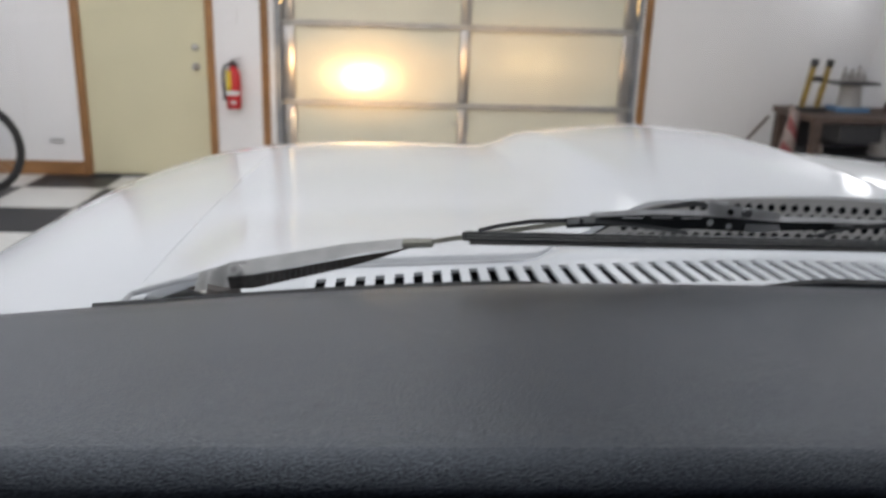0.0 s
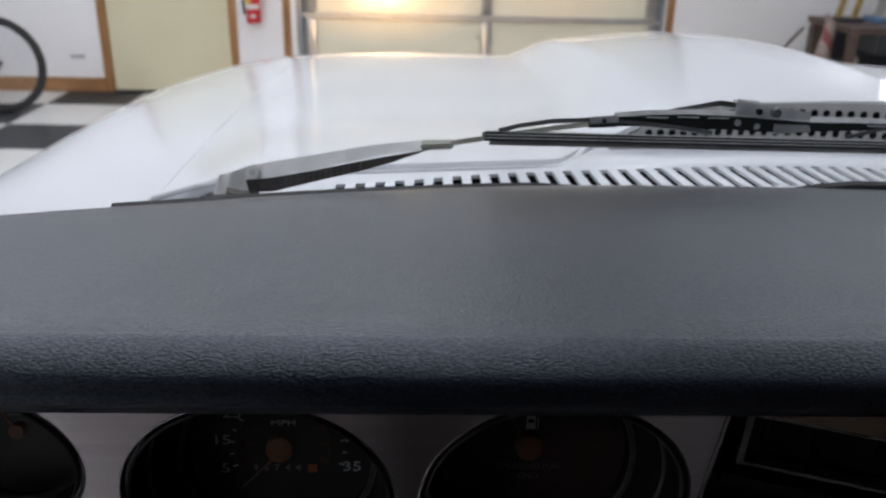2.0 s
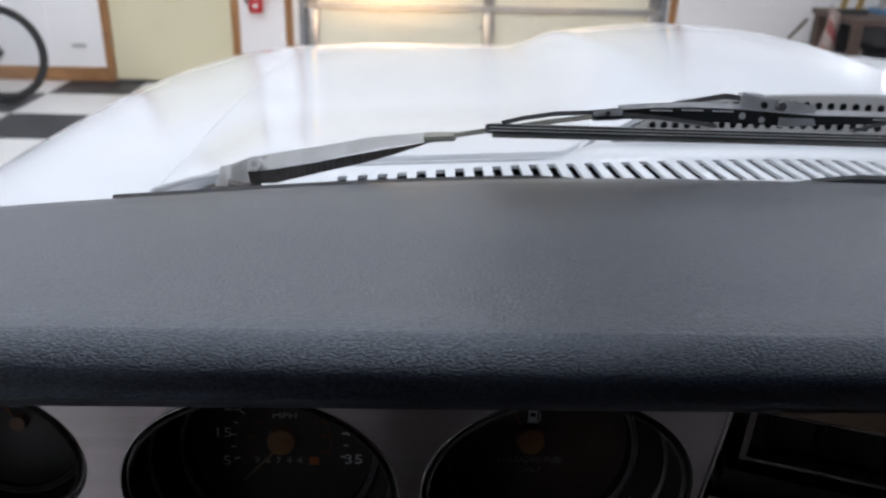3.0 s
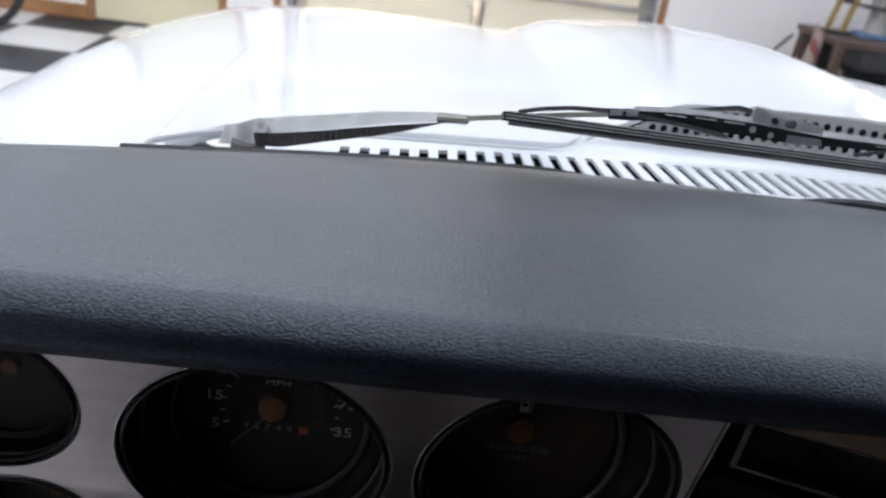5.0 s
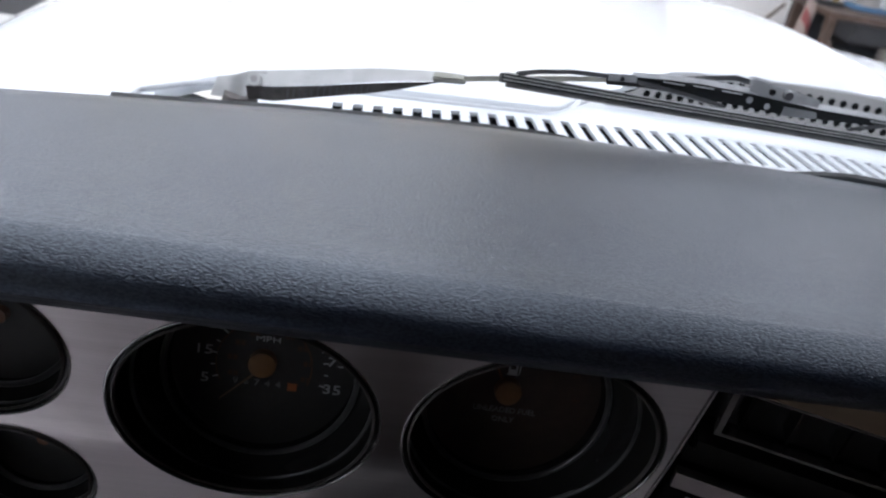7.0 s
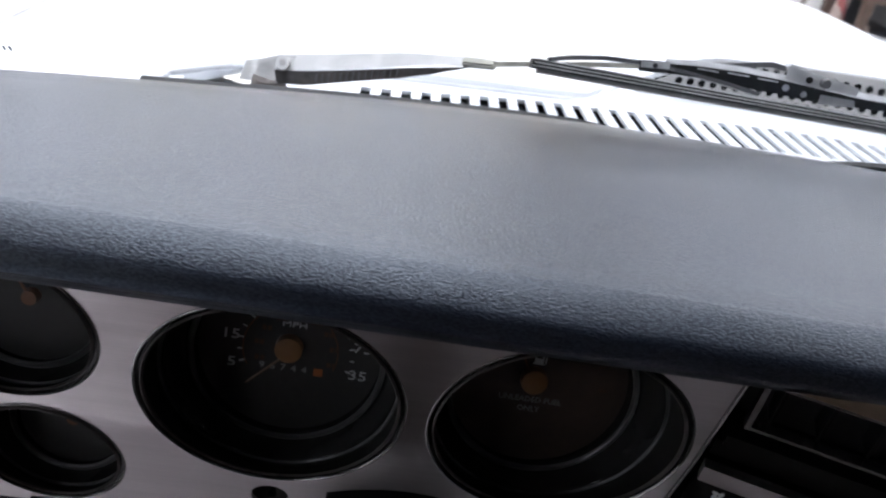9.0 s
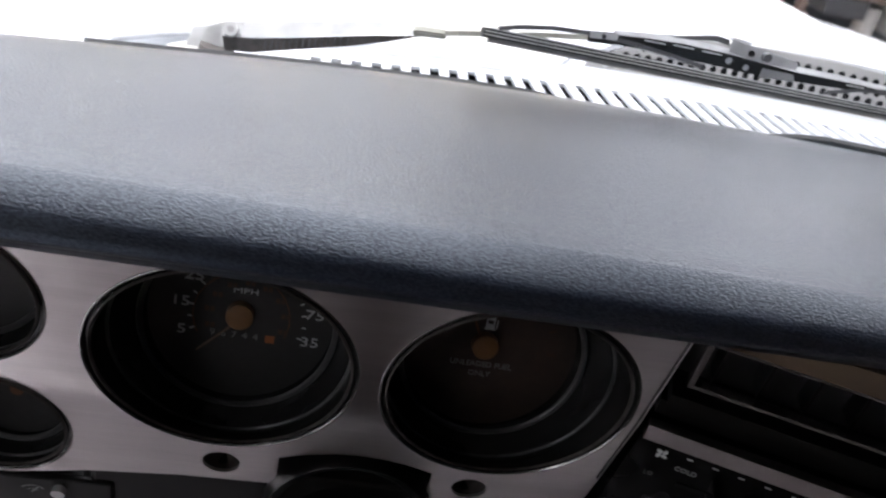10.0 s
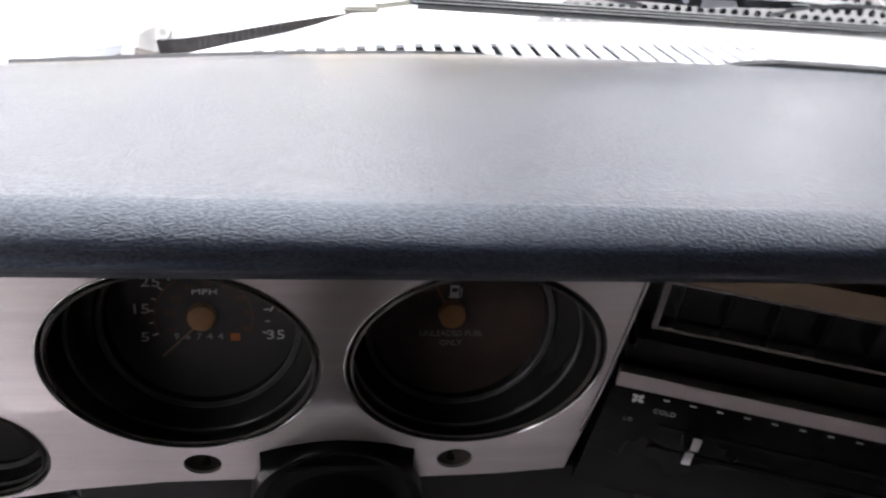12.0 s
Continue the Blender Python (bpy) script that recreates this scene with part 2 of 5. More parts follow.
def bar(bm, a, b, w, h, up=(0, 0, 1), w2=None, h2=None):
    """A flat bar from a to b, w wide and h high at a, w2 and h2 at b."""
    a, b, up = Vector(a), Vector(b), Vector(up)
    ahead = (b - a).normalized()
    side = ahead.cross(up).normalized()
    top = side.cross(ahead)
    rings = []
    for p, ww, hh in ((a, w, h), (b, w2 or w, h2 or h)):
        rings.append([bm.verts.new(p + side * sx * ww / 2 + top * sy * hh / 2) for sx, sy in ((-1, -1), (1, -1), (1, 1), (-1, 1))])
    for k in range(4):
        bm.faces.new((rings[0][k], rings[0][(k + 1) % 4], rings[1][(k + 1) % 4], rings[1][k]))
    bm.faces.new(rings[0])
    bm.faces.new(rings[1][::-1])
    return bm


def lathe(profile, m, sides=64):
    """A turned shape: profile of (radius, depth), turned round the axis z of m."""
    bm = bmesh.new()
    rings = []
    for r, d in profile:
        rings.append([bm.verts.new(m @ Vector((r * math.cos(2 * math.pi * k / sides), r * math.sin(2 * math.pi * k / sides), d))) for k in range(sides)])
    for a, b in zip(rings, rings[1:]):
        for k in range(sides):
            bm.faces.new((a[k], a[(k + 1) % sides], b[(k + 1) % sides], b[k]))
    return bm


def ring_of(cx, cy, r, sides=40, ry=None):
    return [(cx + r * math.cos(2 * math.pi * k / sides), cy + (ry or r) * math.sin(2 * math.pi * k / sides)) for k in range(sides)]


def plate(loops, place, thick):
    """A sheet with holes: the first loop is its outline; place turns (u, v) into a point, thick is a vector."""
    bm = bmesh.new()
    edges = []
    for loop in loops:
        vs = [bm.verts.new((u, v, 0)) for u, v in loop]
        edges += [bm.edges.new((a, b)) for a, b in zip(vs, vs[1:] + vs[:1])]
    bmesh.ops.triangle_fill(bm, use_beauty=True, use_dissolve=False, edges=edges)
    for v in bm.verts:
        v.co = place(v.co.x, v.co.y)
    top = bmesh.ops.extrude_face_region(bm, geom=bm.faces[:])
    moved = [g for g in top["geom"] if isinstance(g, bmesh.types.BMVert)]
    bmesh.ops.translate(bm, verts=moved, vec=thick)
    return bm


def sheet(xs, ys, height, thick=0.0):
    """A surface over a grid, height(x, y) -> point."""
    bm = bmesh.new()
    grid = [[bm.verts.new(height(x, y)) for y in ys] for x in xs]
    for a, b in zip(grid, grid[1:]):
        for k in range(len(ys) - 1):
            bm.faces.new((a[k], b[k], b[k + 1], a[k + 1]))
    if thick:
        bmesh.ops.recalc_face_normals(bm, faces=bm.faces[:])
        bmesh.ops.solidify(bm, geom=bm.faces[:], thickness=thick)
    return bm


def words(text, size, m, mat, parent, name="lettering", depth=0.0003):
    """Raised lettering, centred at the pose m."""
    cu = bpy.data.curves.new(name, "FONT")
    cu.body, cu.size, cu.align_x, cu.align_y, cu.extrude, cu.resolution_u = text, size, "CENTER", "CENTER", depth, 2
    tmp = bpy.data.objects.new(name, cu)
    scene.collection.objects.link(tmp)
    bpy.context.view_layer.update()
    me = bpy.data.meshes.new_from_object(tmp.evaluated_get(bpy.context.evaluated_depsgraph_get()))
    bpy.data.objects.remove(tmp)
    me.transform(m)
    me.materials.clear()
    me.materials.append(mat)
    ob = new(name, me)
    ob.parent = parent
    return ob


def steps(a, b, n):
    return [a + (b - a) * k / (n - 1) for k in range(n)]


def smooth_step(t):
    t = min(max(t, 0.0), 1.0)
    return t * t * (3 - 2 * t)


# ---------------------------------------------------------------- garage shell
WALL_Y, WEST, EAST, SOUTH, TOP = 6.72, -4.6, 3.92, -6.0, 3.1
floor = tagged(part("floor", box(WEST - 0.2, EAST + 0.2, SOUTH - 0.2, WALL_Y + 0.5, -0.12, -0.012), CONCRETE), "glossy black and white checkerboard floor tiles", "floor", kind="structure")

bm = bmesh.new()
for x0, x1, z0, z1 in ((WEST, -2.545, 0, TOP), (-2.545, -1.452, 2.10, TOP), (-1.452, -1.09, 0, TOP), (-1.09, 2.035, 2.55, TOP), (2.035, EAST, 0, TOP)):
    block(bm, x0, x1, WALL_Y, WALL_Y + 0.16, z0, z1)
tagged(part("wall_north", bm, WALL_PAINT), "white panelled garage wall with wood-trimmed openings", "wall", kind="structure")
tagged(part("wall_west", box(WEST - 0.16, WEST, SOUTH, WALL_Y + 0.16, 0, TOP), WALL_PAINT), "plain white garage side wall", "wall", kind="structure")
tagged(part("wall_east", box(EAST, EAST + 0.16, SOUTH, WALL_Y + 0.16, 0, TOP), WALL_PAINT), "plain white garage wall beside the workbench", "wall", kind="structure")
tagged(part("wall_south", box(WEST - 0.16, EAST + 0.16, SOUTH - 0.16, SOUTH, 0, TOP), WALL_PAINT), "plain white back wall of the garage", "wall", kind="structure")
tagged(part("ceiling", box(WEST - 0.16, EAST + 0.16, SOUTH - 0.16, WALL_Y + 0.16, TOP, TOP + 0.1), CEILING_PAINT), "plain white garage ceiling", "ceiling", kind="structure")
tagged(part("ground", box(-60, 60, WALL_Y + 0.3, 120, -0.25, -0.13), CONCRETE), "grey ground outside the garage", "ground", kind="structure")


# ---------------------------------------------------------------- pickup truck body
MID = 0.385          # middle of the truck
truck = thing("pickup_truck", "white vintage pickup truck with a cowl-induction hood, parked on checkerboard tiles", "pickup truck", at=(MID, 0, 0))
TR = Matrix.Translation((-MID, 0, 0))


def tpart(name, bm, mat, parent=None, label="", smooth=False):
    """A part of the truck, given in world metres."""
    bm.transform(TR)
    return part(name, bm, mat, parent or truck, label, smooth)


HOOD_FRONT, HOOD_HALF, FENDER_HALF = 2.06, 0.622, 0.945
SCOOP_MID = 0.425    # middle of the raised scoop


def cowl_front(x):
    """Forward end of the cowl slots: the cowl bows with the windshield."""
    return 0.779 - 0.16 * math.sqrt((x - MID) ** 2 + 0.008)


def scoop_side(x):
    """How far x lies from the scoop's inner part, to either side."""
    return MID - x if x < MID else max(0.0, x - MID - 0.07)


def hood_rear(x):
    near = cowl_front(x) + 0.034
    return near + (0.850 - near) * smooth_step((0.245 - scoop_side(x)) / 0.05)


def body_height(x, y):
    """The skin of hood and fenders."""
    z = 1.233 - 0.0495 * max(0.0, y - 0.78) ** 2 - 0.096 * max(0.0, y - 1.65) ** 2
    d = abs(x - MID)
    z -= (0.096 - 0.006 * smooth_step((y - 1.0) / 1.0)) * (max(0.0, d - 0.32) / 0.625) ** 3.3
    if d > 0.90:
        z -= 0.035 * ((d - 0.90) / 0.045) ** 3
    return z


def bulge_height(x, y):
    d = abs(x - SCOOP_MID)
    lip = 1 - smooth_step((y - 0.80) / 0.60)
    half, ramp = 0.152 - 0.014 * lip, 0.080 + 0.065 * lip
    top = 1.298 - 0.002 * lip - 0.082 * (y - 0.9) ** 2 - 0.15 * max(0.0, y - 1.65) ** 2 - body_height(MID, y)
    top += (0.030 + 0.060 * (y - 0.9)) * min(x - SCOOP_MID, 0.06) - 0.004 * (d / 0.15) ** 2
    return max(0.0, top) * smooth_step((half + ramp - d) / ramp)


def front_of(x):
    return HOOD_FRONT - 0.06 * (abs(x - MID) / FENDER_HALF) ** 2


def hood_skin(x, t):
    rear = hood_rear(x)
    y = rear + t * (front_of(x) - rear)
    z = body_height(x, y) + bulge_height(x, y)
    if t > 0.965:
        z -= 0.05 * ((t - 0.965) / 0.035) ** 2
    z += 0.018 * (1 - smooth_step((y - rear) / 0.30)) * smooth_step((scoop_side(x) - 0.19) / 0.05) * (1 - smooth_step((abs(x - MID) - 0.54) / 0.09))
    if t < 0.002:
        z -= 0.011 * (1 - t / 0.002) * smooth_step((scoop_side(x) - 0.19) / 0.05)
    return Vector((x, y, z))


xs = steps(MID - HOOD_HALF, MID + HOOD_HALF, 121)
ts = [0.0, 0.0012, 0.0026, 0.006, 0.012] + steps(0.02, 0.96, 44) + steps(0.967, 1.0, 8)
tpart("hood", sheet(xs, ts, hood_skin, 0.006), WHITE_PAINT, label="glossy white cowl-induction hood", smooth=True)
for side in (-1, 1):
    fxs = [MID + side * d for d in [HOOD_HALF - 0.012, HOOD_HALF + 0.0006] + steps(HOOD_HALF + 0.0016, FENDER_HALF, 22)]

    def fender_skin(x, t):
        y = 0.42 + t * (front_of(x) - 0.42)
        z = body_height(x, max(y, 0.72))
        if abs(x - MID) < HOOD_HALF + 0.001:
            z -= 0.0013
        if t > 0.97:
            z -= 0.05 * ((t - 0.97) / 0.03) ** 2
        return Vector((x, y, z))

    bm = sheet(fxs, steps(0.0, 0.965, 40) + steps(0.972, 1.0, 8), fender_skin)
    fl = sheet([0, 1, 2, 3], steps(0.42, HOOD_FRONT - 0.06, 30), lambda k, y: Vector((MID + side * (FENDER_HALF + (0.0, 0.012, 0.016, 0.016)[k]), y, body_height(MID + FENDER_HALF, max(y, 0.72)) - (0.0, 0.03, 0.12, 0.50)[k])))
    me = bpy.data.meshes.new("flank")
    fl.to_mesh(me)
    fl.free()
    bm.from_mesh(me)
    bpy.data.meshes.remove(me)
    tpart("fender", bm, WHITE_PAINT, label="white front fender", smooth=True)

# cowl with its row of air slots
SLOT0, PITCH, SLOTS, SLOT_W, SLOT_L = -0.0685, 0.0172, 51, 0.0086, 0.060


def slot_x(k):
    """Left edge of a slot: the pitch widens a little to the middle of the cowl."""
    return SLOT0 + k * PITCH + 0.00006 * min(max(0.0, k - 7.5), 12) ** 2


def slot_front(x):
    """Forward end of a slot: shorter towards the driver's side."""
    return cowl_front(x) - 0.016 * (1 - smooth_step((x + 0.07) / 0.17))


def cowl_place(x, y):
    d = abs(x - MID)
    s = y - cowl_front(x)
    # a soft roll ahead of the slots, falling away towards the scoop
    roll = (0.0022 * smooth_step((s - 0.006) / 0.022) - 0.0075 * smooth_step((s - 0.030) / 0.060)) * (1 - smooth_step((d - 0.21) / 0.07))
    return Vector((0, 0, roll)) + Vector((x, y, 1.250 - 0.085 * (max(0.0, d - 0.45) / 0.5) ** 2 - 0.036 * smooth_step((d - 0.47) / 0.17) - (0.35 * smooth_step((d - 0.20) / 0.08) * (1 - smooth_step((d - 0.56) / 0.03)) - 0.02) * max(0.0, y - cowl_front(x) - 0.012)))


bm = bmesh.new()
edges_x = [MID - 0.94 + 0.047 * k for k in range(10)] + [SLOT0 - 0.0086]
for k in range(SLOTS):
    edges_x += [slot_x(k), slot_x(k) + SLOT_W]
edges_x += [slot_x(SLOTS)] + [MID + 0.94 - 0.04 * k for k in range(4, -1, -1)]
first = 11
for k, (x0, x1) in enumerate(zip(edges_x, edges_x[1:])):
    slot = k >= first and (k - first) % 2 == 0 and k < first + 2 * SLOTS
    ya = [[0.50, cowl_front(x) - SLOT_L, cowl_front(x) - SLOT_L * 0.5, slot_front(x), cowl_front(x) + 0.004] + [cowl_front(x) + q for q in (0.011, 0.018, 0.025, 0.032, 0.041, 0.052, 0.064, 0.080, 0.10)] for x in (x0, x1)]
    for j in range(13):
        if slot and j in (1, 2):
            continue
        bm.faces.new([bm.verts.new(cowl_place(x + 0.12 * min(max(0.0, (x - 0.05) / 0.2), 1.0) * max(0.0, cowl_front(x) - y), y)) for x, y in ((x0, ya[0][j]), (x1, ya[1][j]), (x1, ya[1][j + 1]), (x0, ya[0][j + 1]))])
bmesh.ops.remove_doubles(bm, verts=bm.verts[:], dist=0.0002)
bmesh.ops.recalc_face_normals(bm, faces=bm.faces[:])
if sum(f.normal.z for f in bm.faces) < 0:
    bmesh.ops.reverse_faces(bm, faces=bm.faces[:])
bmesh.ops.solidify(bm, geom=bm.faces[:], thickness=0.0032)
tpart("cowl_panel", bm, COWL_PAINT, label="white cowl panel with a row of air slots")
# black sheet under the slots gives them their shaded depth
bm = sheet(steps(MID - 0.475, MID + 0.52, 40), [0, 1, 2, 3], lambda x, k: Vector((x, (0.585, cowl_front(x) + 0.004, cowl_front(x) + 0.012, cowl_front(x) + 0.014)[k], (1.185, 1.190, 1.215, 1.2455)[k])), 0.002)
tpart("slot_shade", bm, MATT_BLACK, label="matt black sheet standing in for the shade below the cowl slots")

# grey strip added for the shaded fold along the hood's rear edge
fold_line = [(-0.243, 0.655, 1.226), (-0.236, 0.703, 1.229)] + [(x, cowl_front(x) + 0.031, 1.2335 + 0.011 * smooth_step((x + 0.236) / 0.10)) for x in steps(-0.20, 0.125, 12)] + [(0.150, 0.776, 1.2440), (0.163, 0.794, 1.2450), (0.176, 0.816, 1.2475), (0.188, 0.836, 1.2500)]
bm = bmesh.new()
for a, b in zip(fold_line, fold_line[1:]):
    rod(bm, a, b, 0.0028, sides=8)
tpart("fold_shade", bm, PALE_GREY, label="pale grey strip standing in for the shaded fold at the hood's rear edge", smooth=True)

# perforated rear face of the bulge
SCREEN_Y = 0.842


def lip_height(x):
    return body_height(x, 0.852) + bulge_height(x, 0.852) - 0.0008


bm_loops = [[(SCOOP_MID - 0.225, 1.2455), (SCOOP_MID + 0.225, 1.2455)] + [(x, max(lip_height(x), 1.2510)) for x in steps(SCOOP_MID + 0.221, SCOOP_MID - 0.221, 30)]]
for row in range(4):
    z = 1.2530 + row * 0.0104
    for k in range(38):
        x = SCOOP_MID - 0.225 + (k + 0.5 * (row % 2)) * 0.0127
        if abs(x - SCOOP_MID) < 0.219 and z + 0.0054 < min(lip_height(x - 0.004), lip_height(x + 0.004)):
            bm_loops.append(ring_of(x, z, 0.0042, 12))
tpart("vent_screen", plate(bm_loops, lambda u, v: Vector((u, SCREEN_Y - 0.16 * (math.sqrt((u - MID) ** 2 + 0.008) - 0.0894) + (v - 1.25) * 0.12, v)), (0, 0.0012, 0)), GREY_PAINT, label="grey perforated sheet closing the hood scoop")
# black sheet behind the holes, painted in place of the scoop's inner shade
bm = sheet(steps(SCOOP_MID - 0.22, SCOOP_MID + 0.22, 30), [0, 1, 2], lambda x, k: Vector((x, (0.868, 0.872, 0.876)[k], (1.225, 1.236, max(1.237, lip_height(x) - 0.009))[k])), 0.002)
tpart("scoop_shade", bm, MATT_BLACK, label="matt black sheet standing in for the shade inside the scoop")

# unseen cab shell, driver's doorway open, its windows closed to shade the dash
bm = bmesh.new()
block(bm, MID - 0.90, MID + 0.90, -1.0, 0.21, 1.73, 1.77)
block(bm, MID - 0.90, MID + 0.90, 0.16, 0.22, 1.69, 1.73)
block(bm, MID - 0.90, MID + 0.90, 0.575, 0.60, 0.6, 1.243)
block(bm, MID - 0.9, MID + 0.9, -1.0, 0.75, 0.55, 0.596)
block(bm, MID - 0.93, MID + 0.93, -1.04, -1.0, 0.6, 1.77)
for x0, x1, y0, y1, z0, z1 in ((0.90, 0.93, -1.0, 0.58, 0.6, 1.26), (0.90, 0.93, -1.0, 0.26, 1.26, 1.77), (-0.93, -0.90, 0.25, 0.58, 0.6, 1.26), (-0.93, -0.90, -0.10, 0.25, 1.15, 1.77), (-0.93, -0.90, -1.0, -0.55, 0.6, 1.77), (-0.93, -0.90, -0.55, -0.10, 1.62, 1.77)):
    block(bm, MID + x0, MID + x1, y0, y1, z0, z1)
for side in (-1, 1):
    bar(bm, (MID + side * 0.88, 0.50, 1.24), (MID + side * 0.84, 0.19, 1.74), 0.06, 0.06)
tpart("cab", bm, HEADLINER, label="unseen grey-lined cab shell with roof and pillars, windows closed to shade the dash")
bm = bmesh.new()
block(bm, MID - 0.936, MID + 0.936, -1.046, 0.24, 1.774, 1.782)
block(bm, MID - 0.936, MID + 0.936, -1.052, -1.044, 0.55, 1.774)
for x0, x1, y0, y1, z0, z1 in ((0.934, 0.942, -1.044, 0.41, 0.55, 1.26), (0.934, 0.942, -1.044, 0.22, 1.26, 1.774), (-0.942, -0.934, -0.10, 0.22, 1.15, 1.774), (-0.942, -0.934, -1.044, -0.55, 0.55, 1.774), (-0.942, -0.934, -0.55, -0.10, 1.62, 1.774)):
    block(bm, MID + x0, MID + x1, y0, y1, z0, z1)
tpart("cab_skin", bm, WHITE_PAINT, label="white outer skin of the cab")
for side in (-1, 1):
    for y in (1.40, -0.80):
        m = Matrix.Translation((MID + side * 0.80, y, 0.36)) @ pose(0, 0, 0, 90, 0, 90)
        tyre = tpart("tyre", lathe([(0.20, -0.10), (0.33, -0.105), (0.355, -0.085), (0.36, 0.0), (0.355, 0.085), (0.33, 0.105), (0.20, 0.10), (0.20, -0.10)], m, 40), RUBBER, label="black truck tyre", smooth=True)
        rim = lathe([(0.0, 0.0), (0.12, 0.0), (0.16, 0.03), (0.199, 0.06), (0.199, -0.06), (0.16, -0.03), (0.12, -0.01), (0.0, -0.01)], m, 32)
        tpart("rim", rim, STEEL, tyre, "plain steel rim", True)


# unseen seat; its rose tint is chosen for the reflection on the pad's lip
bm = box(MID - 0.85, MID + 0.85, -0.78, -0.12, 0.60, 0.86, 0.05)
block(bm, MID - 0.85, MID + 0.85, -0.95, -0.76, 0.80, 1.38, 0.05)
tpart("bench_seat", bm, SEAT, label="plain unseen bench seat, tinted rose-grey for its reflection in the pad", smooth=True)


# unseen floor, kept pale as a reflector for the bezel
tpart("cab_floor_bounce", box(MID - 0.9, MID + 0.9, -0.12, 0.57, 0.598, 0.612, 0.002), FLOOR_BOUNCE, label="unseen pale grey cab floor that bounces light onto the bezel")


def glass_y(x):
    return 0.566 - 0.20 * (x - MID) ** 2 * 1.2


bm = sheet(steps(MID - 0.86, MID + 0.86, 40), [0, 1], lambda x, k: Vector((x, glass_y(x) if k == 0 else 0.222 - 0.05 * (x - MID) ** 2, 1.262 if k == 0 else 1.69)))
ob = tpart("windshield", bm, GLASS, label="clear curved windshield", smooth=True)
ob.visible_shadow = False

# ---------------------------------------------------------------- dashboard
dash = thing("dashboard", "black padded vinyl dashboard with brushed metal instrument panel", "dashboard", at=(MID, 0.36, 1.2))
DA = Matrix.Translation((-MID, -0.36, -1.2))


def dpart(name, bm, mat, parent=None, label="", smooth=False):
    bm.transform(DA)
    return part(name, bm, mat, parent or dash, label, smooth)


def pad_rear(x):
    return 0.5395 + 0.1626 * x - 0.411 * x * x + 0.07 * max(0.0, -x - 0.15) if x < 0.2 else 0.5556 - 0.0018 * (x - 0.2) - 0.20 * (x - 0.2) ** 2


def pad_profile(x):
    """From the windshield to the underside: (y, z)."""
    rear = pad_rear(max(x, -0.5))
    lip = 1 - smooth_step((x + 0.16) / 0.28)
    pts = [(rear + 0.004, 1.270), (rear + 0.003, 1.294), (rear - 0.003, 1.2985), (rear - 0.009, 1.3000), (rear - 0.015, 1.3012)]
    for k in range(1, 15):
        f = k / 15
        pts.append((rear - 0.015 + (0.3025 - rear + 0.015) * f, 1.3012 + 0.0138 * f ** 0.50))
    # seam, then the broad front roll
    pts += [(0.3022, 1.31490), (0.3014, 1.31475), (0.3004, 1.31485), (0.2985, 1.3145), (0.2955, 1.3136), (0.2920, 1.3121), (0.2886, 1.3101), (0.2856, 1.3080), (0.2831, 1.3060), (0.2814, 1.3040), (0.2806, 1.3020), (0.2803, 1.3002)]
    # ridge along the lower edge, fading out towards the middle of the cab
    for k in range(10):
        z = 1.2994 - 0.00105 * k
        pts.append((0.2802 + 0.0016 * max(0, k - 4) / 5 * max(0, k - 4) / 5 - 0.0026 * lip * math.exp(-((z - 1.2950) / 0.0021) ** 2), z))
    pts += [(0.2838, 1.2886), (0.2852, 1.2866), (0.2872, 1.2848), (0.2905, 1.2834), (0.296, 1.2822), (0.306, 1.2812), (0.322, 1.2806), (0.345, 1.2803), (0.365, 1.2803)]
    return pts


bm = bmesh.new()
cols = []
for x in steps(MID - 0.88, MID + 0.88, 120):
    cols.append([bm.verts.new((x, y, z)) for y, z in pad_profile(x)])
for a, b in zip(cols, cols[1:]):
    for k in range(len(a) - 1):
        bm.faces.new((a[k], a[k + 1], b[k + 1], b[k]))
dpart("dash_pad", bm, VINYL, label="black grained vinyl dash pad", smooth=True)


def bezel_y(z):
    return 0.355 - 0.20 * (z - 1.115)


# brushed bezel with round openings
BIG = ((-0.0752, 1.1962), (0.0758, 1.1972))
BIG_R, LEAN_IN = 0.0693, math.atan(0.20)
SMALL = ((-0.2086, 1.2232, 0.0495), (-0.1986, 1.1243, 0.0430))
outline = [(-0.33, 1.276), (-0.33, 1.062), (-0.255, 1.068), (-0.191, 1.079), (-0.15, 1.088), (-0.097, 1.0935), (-0.0415, 1.0945), (-0.0412, 1.1215)]
outline += [(-0.025, 1.1275), (-0.010, 1.1310), (0.004, 1.1320), (0.018, 1.1310), (0.033, 1.1278), (0.0488, 1.1222), (0.0492, 1.0925), (0.10, 1.094), (0.1440, 1.0985), (0.1478, 1.1375), (0.1522, 1.19), (0.1545, 1.2587), (0.155, 1.276)]
loops = [outline] + [ring_of(x, z, BIG_R, 72, BIG_R * math.cos(LEAN_IN)) for x, z in BIG] + [ring_of(x, z, r, 56, r * math.cos(LEAN_IN)) for x, z, r in SMALL]
loops += [ring_of(-0.0737, 1.1108, 0.0108, 28, 0.0098), ring_of(0.0735, 1.1110, 0.0108, 28, 0.0098)]
bezel = dpart("instrument_bezel", plate(loops, lambda u, v: Vector((u, bezel_y(v), v)), (0, 0.0025, 0)), BRUSHED, label="brushed aluminium instrument bezel with round openings")
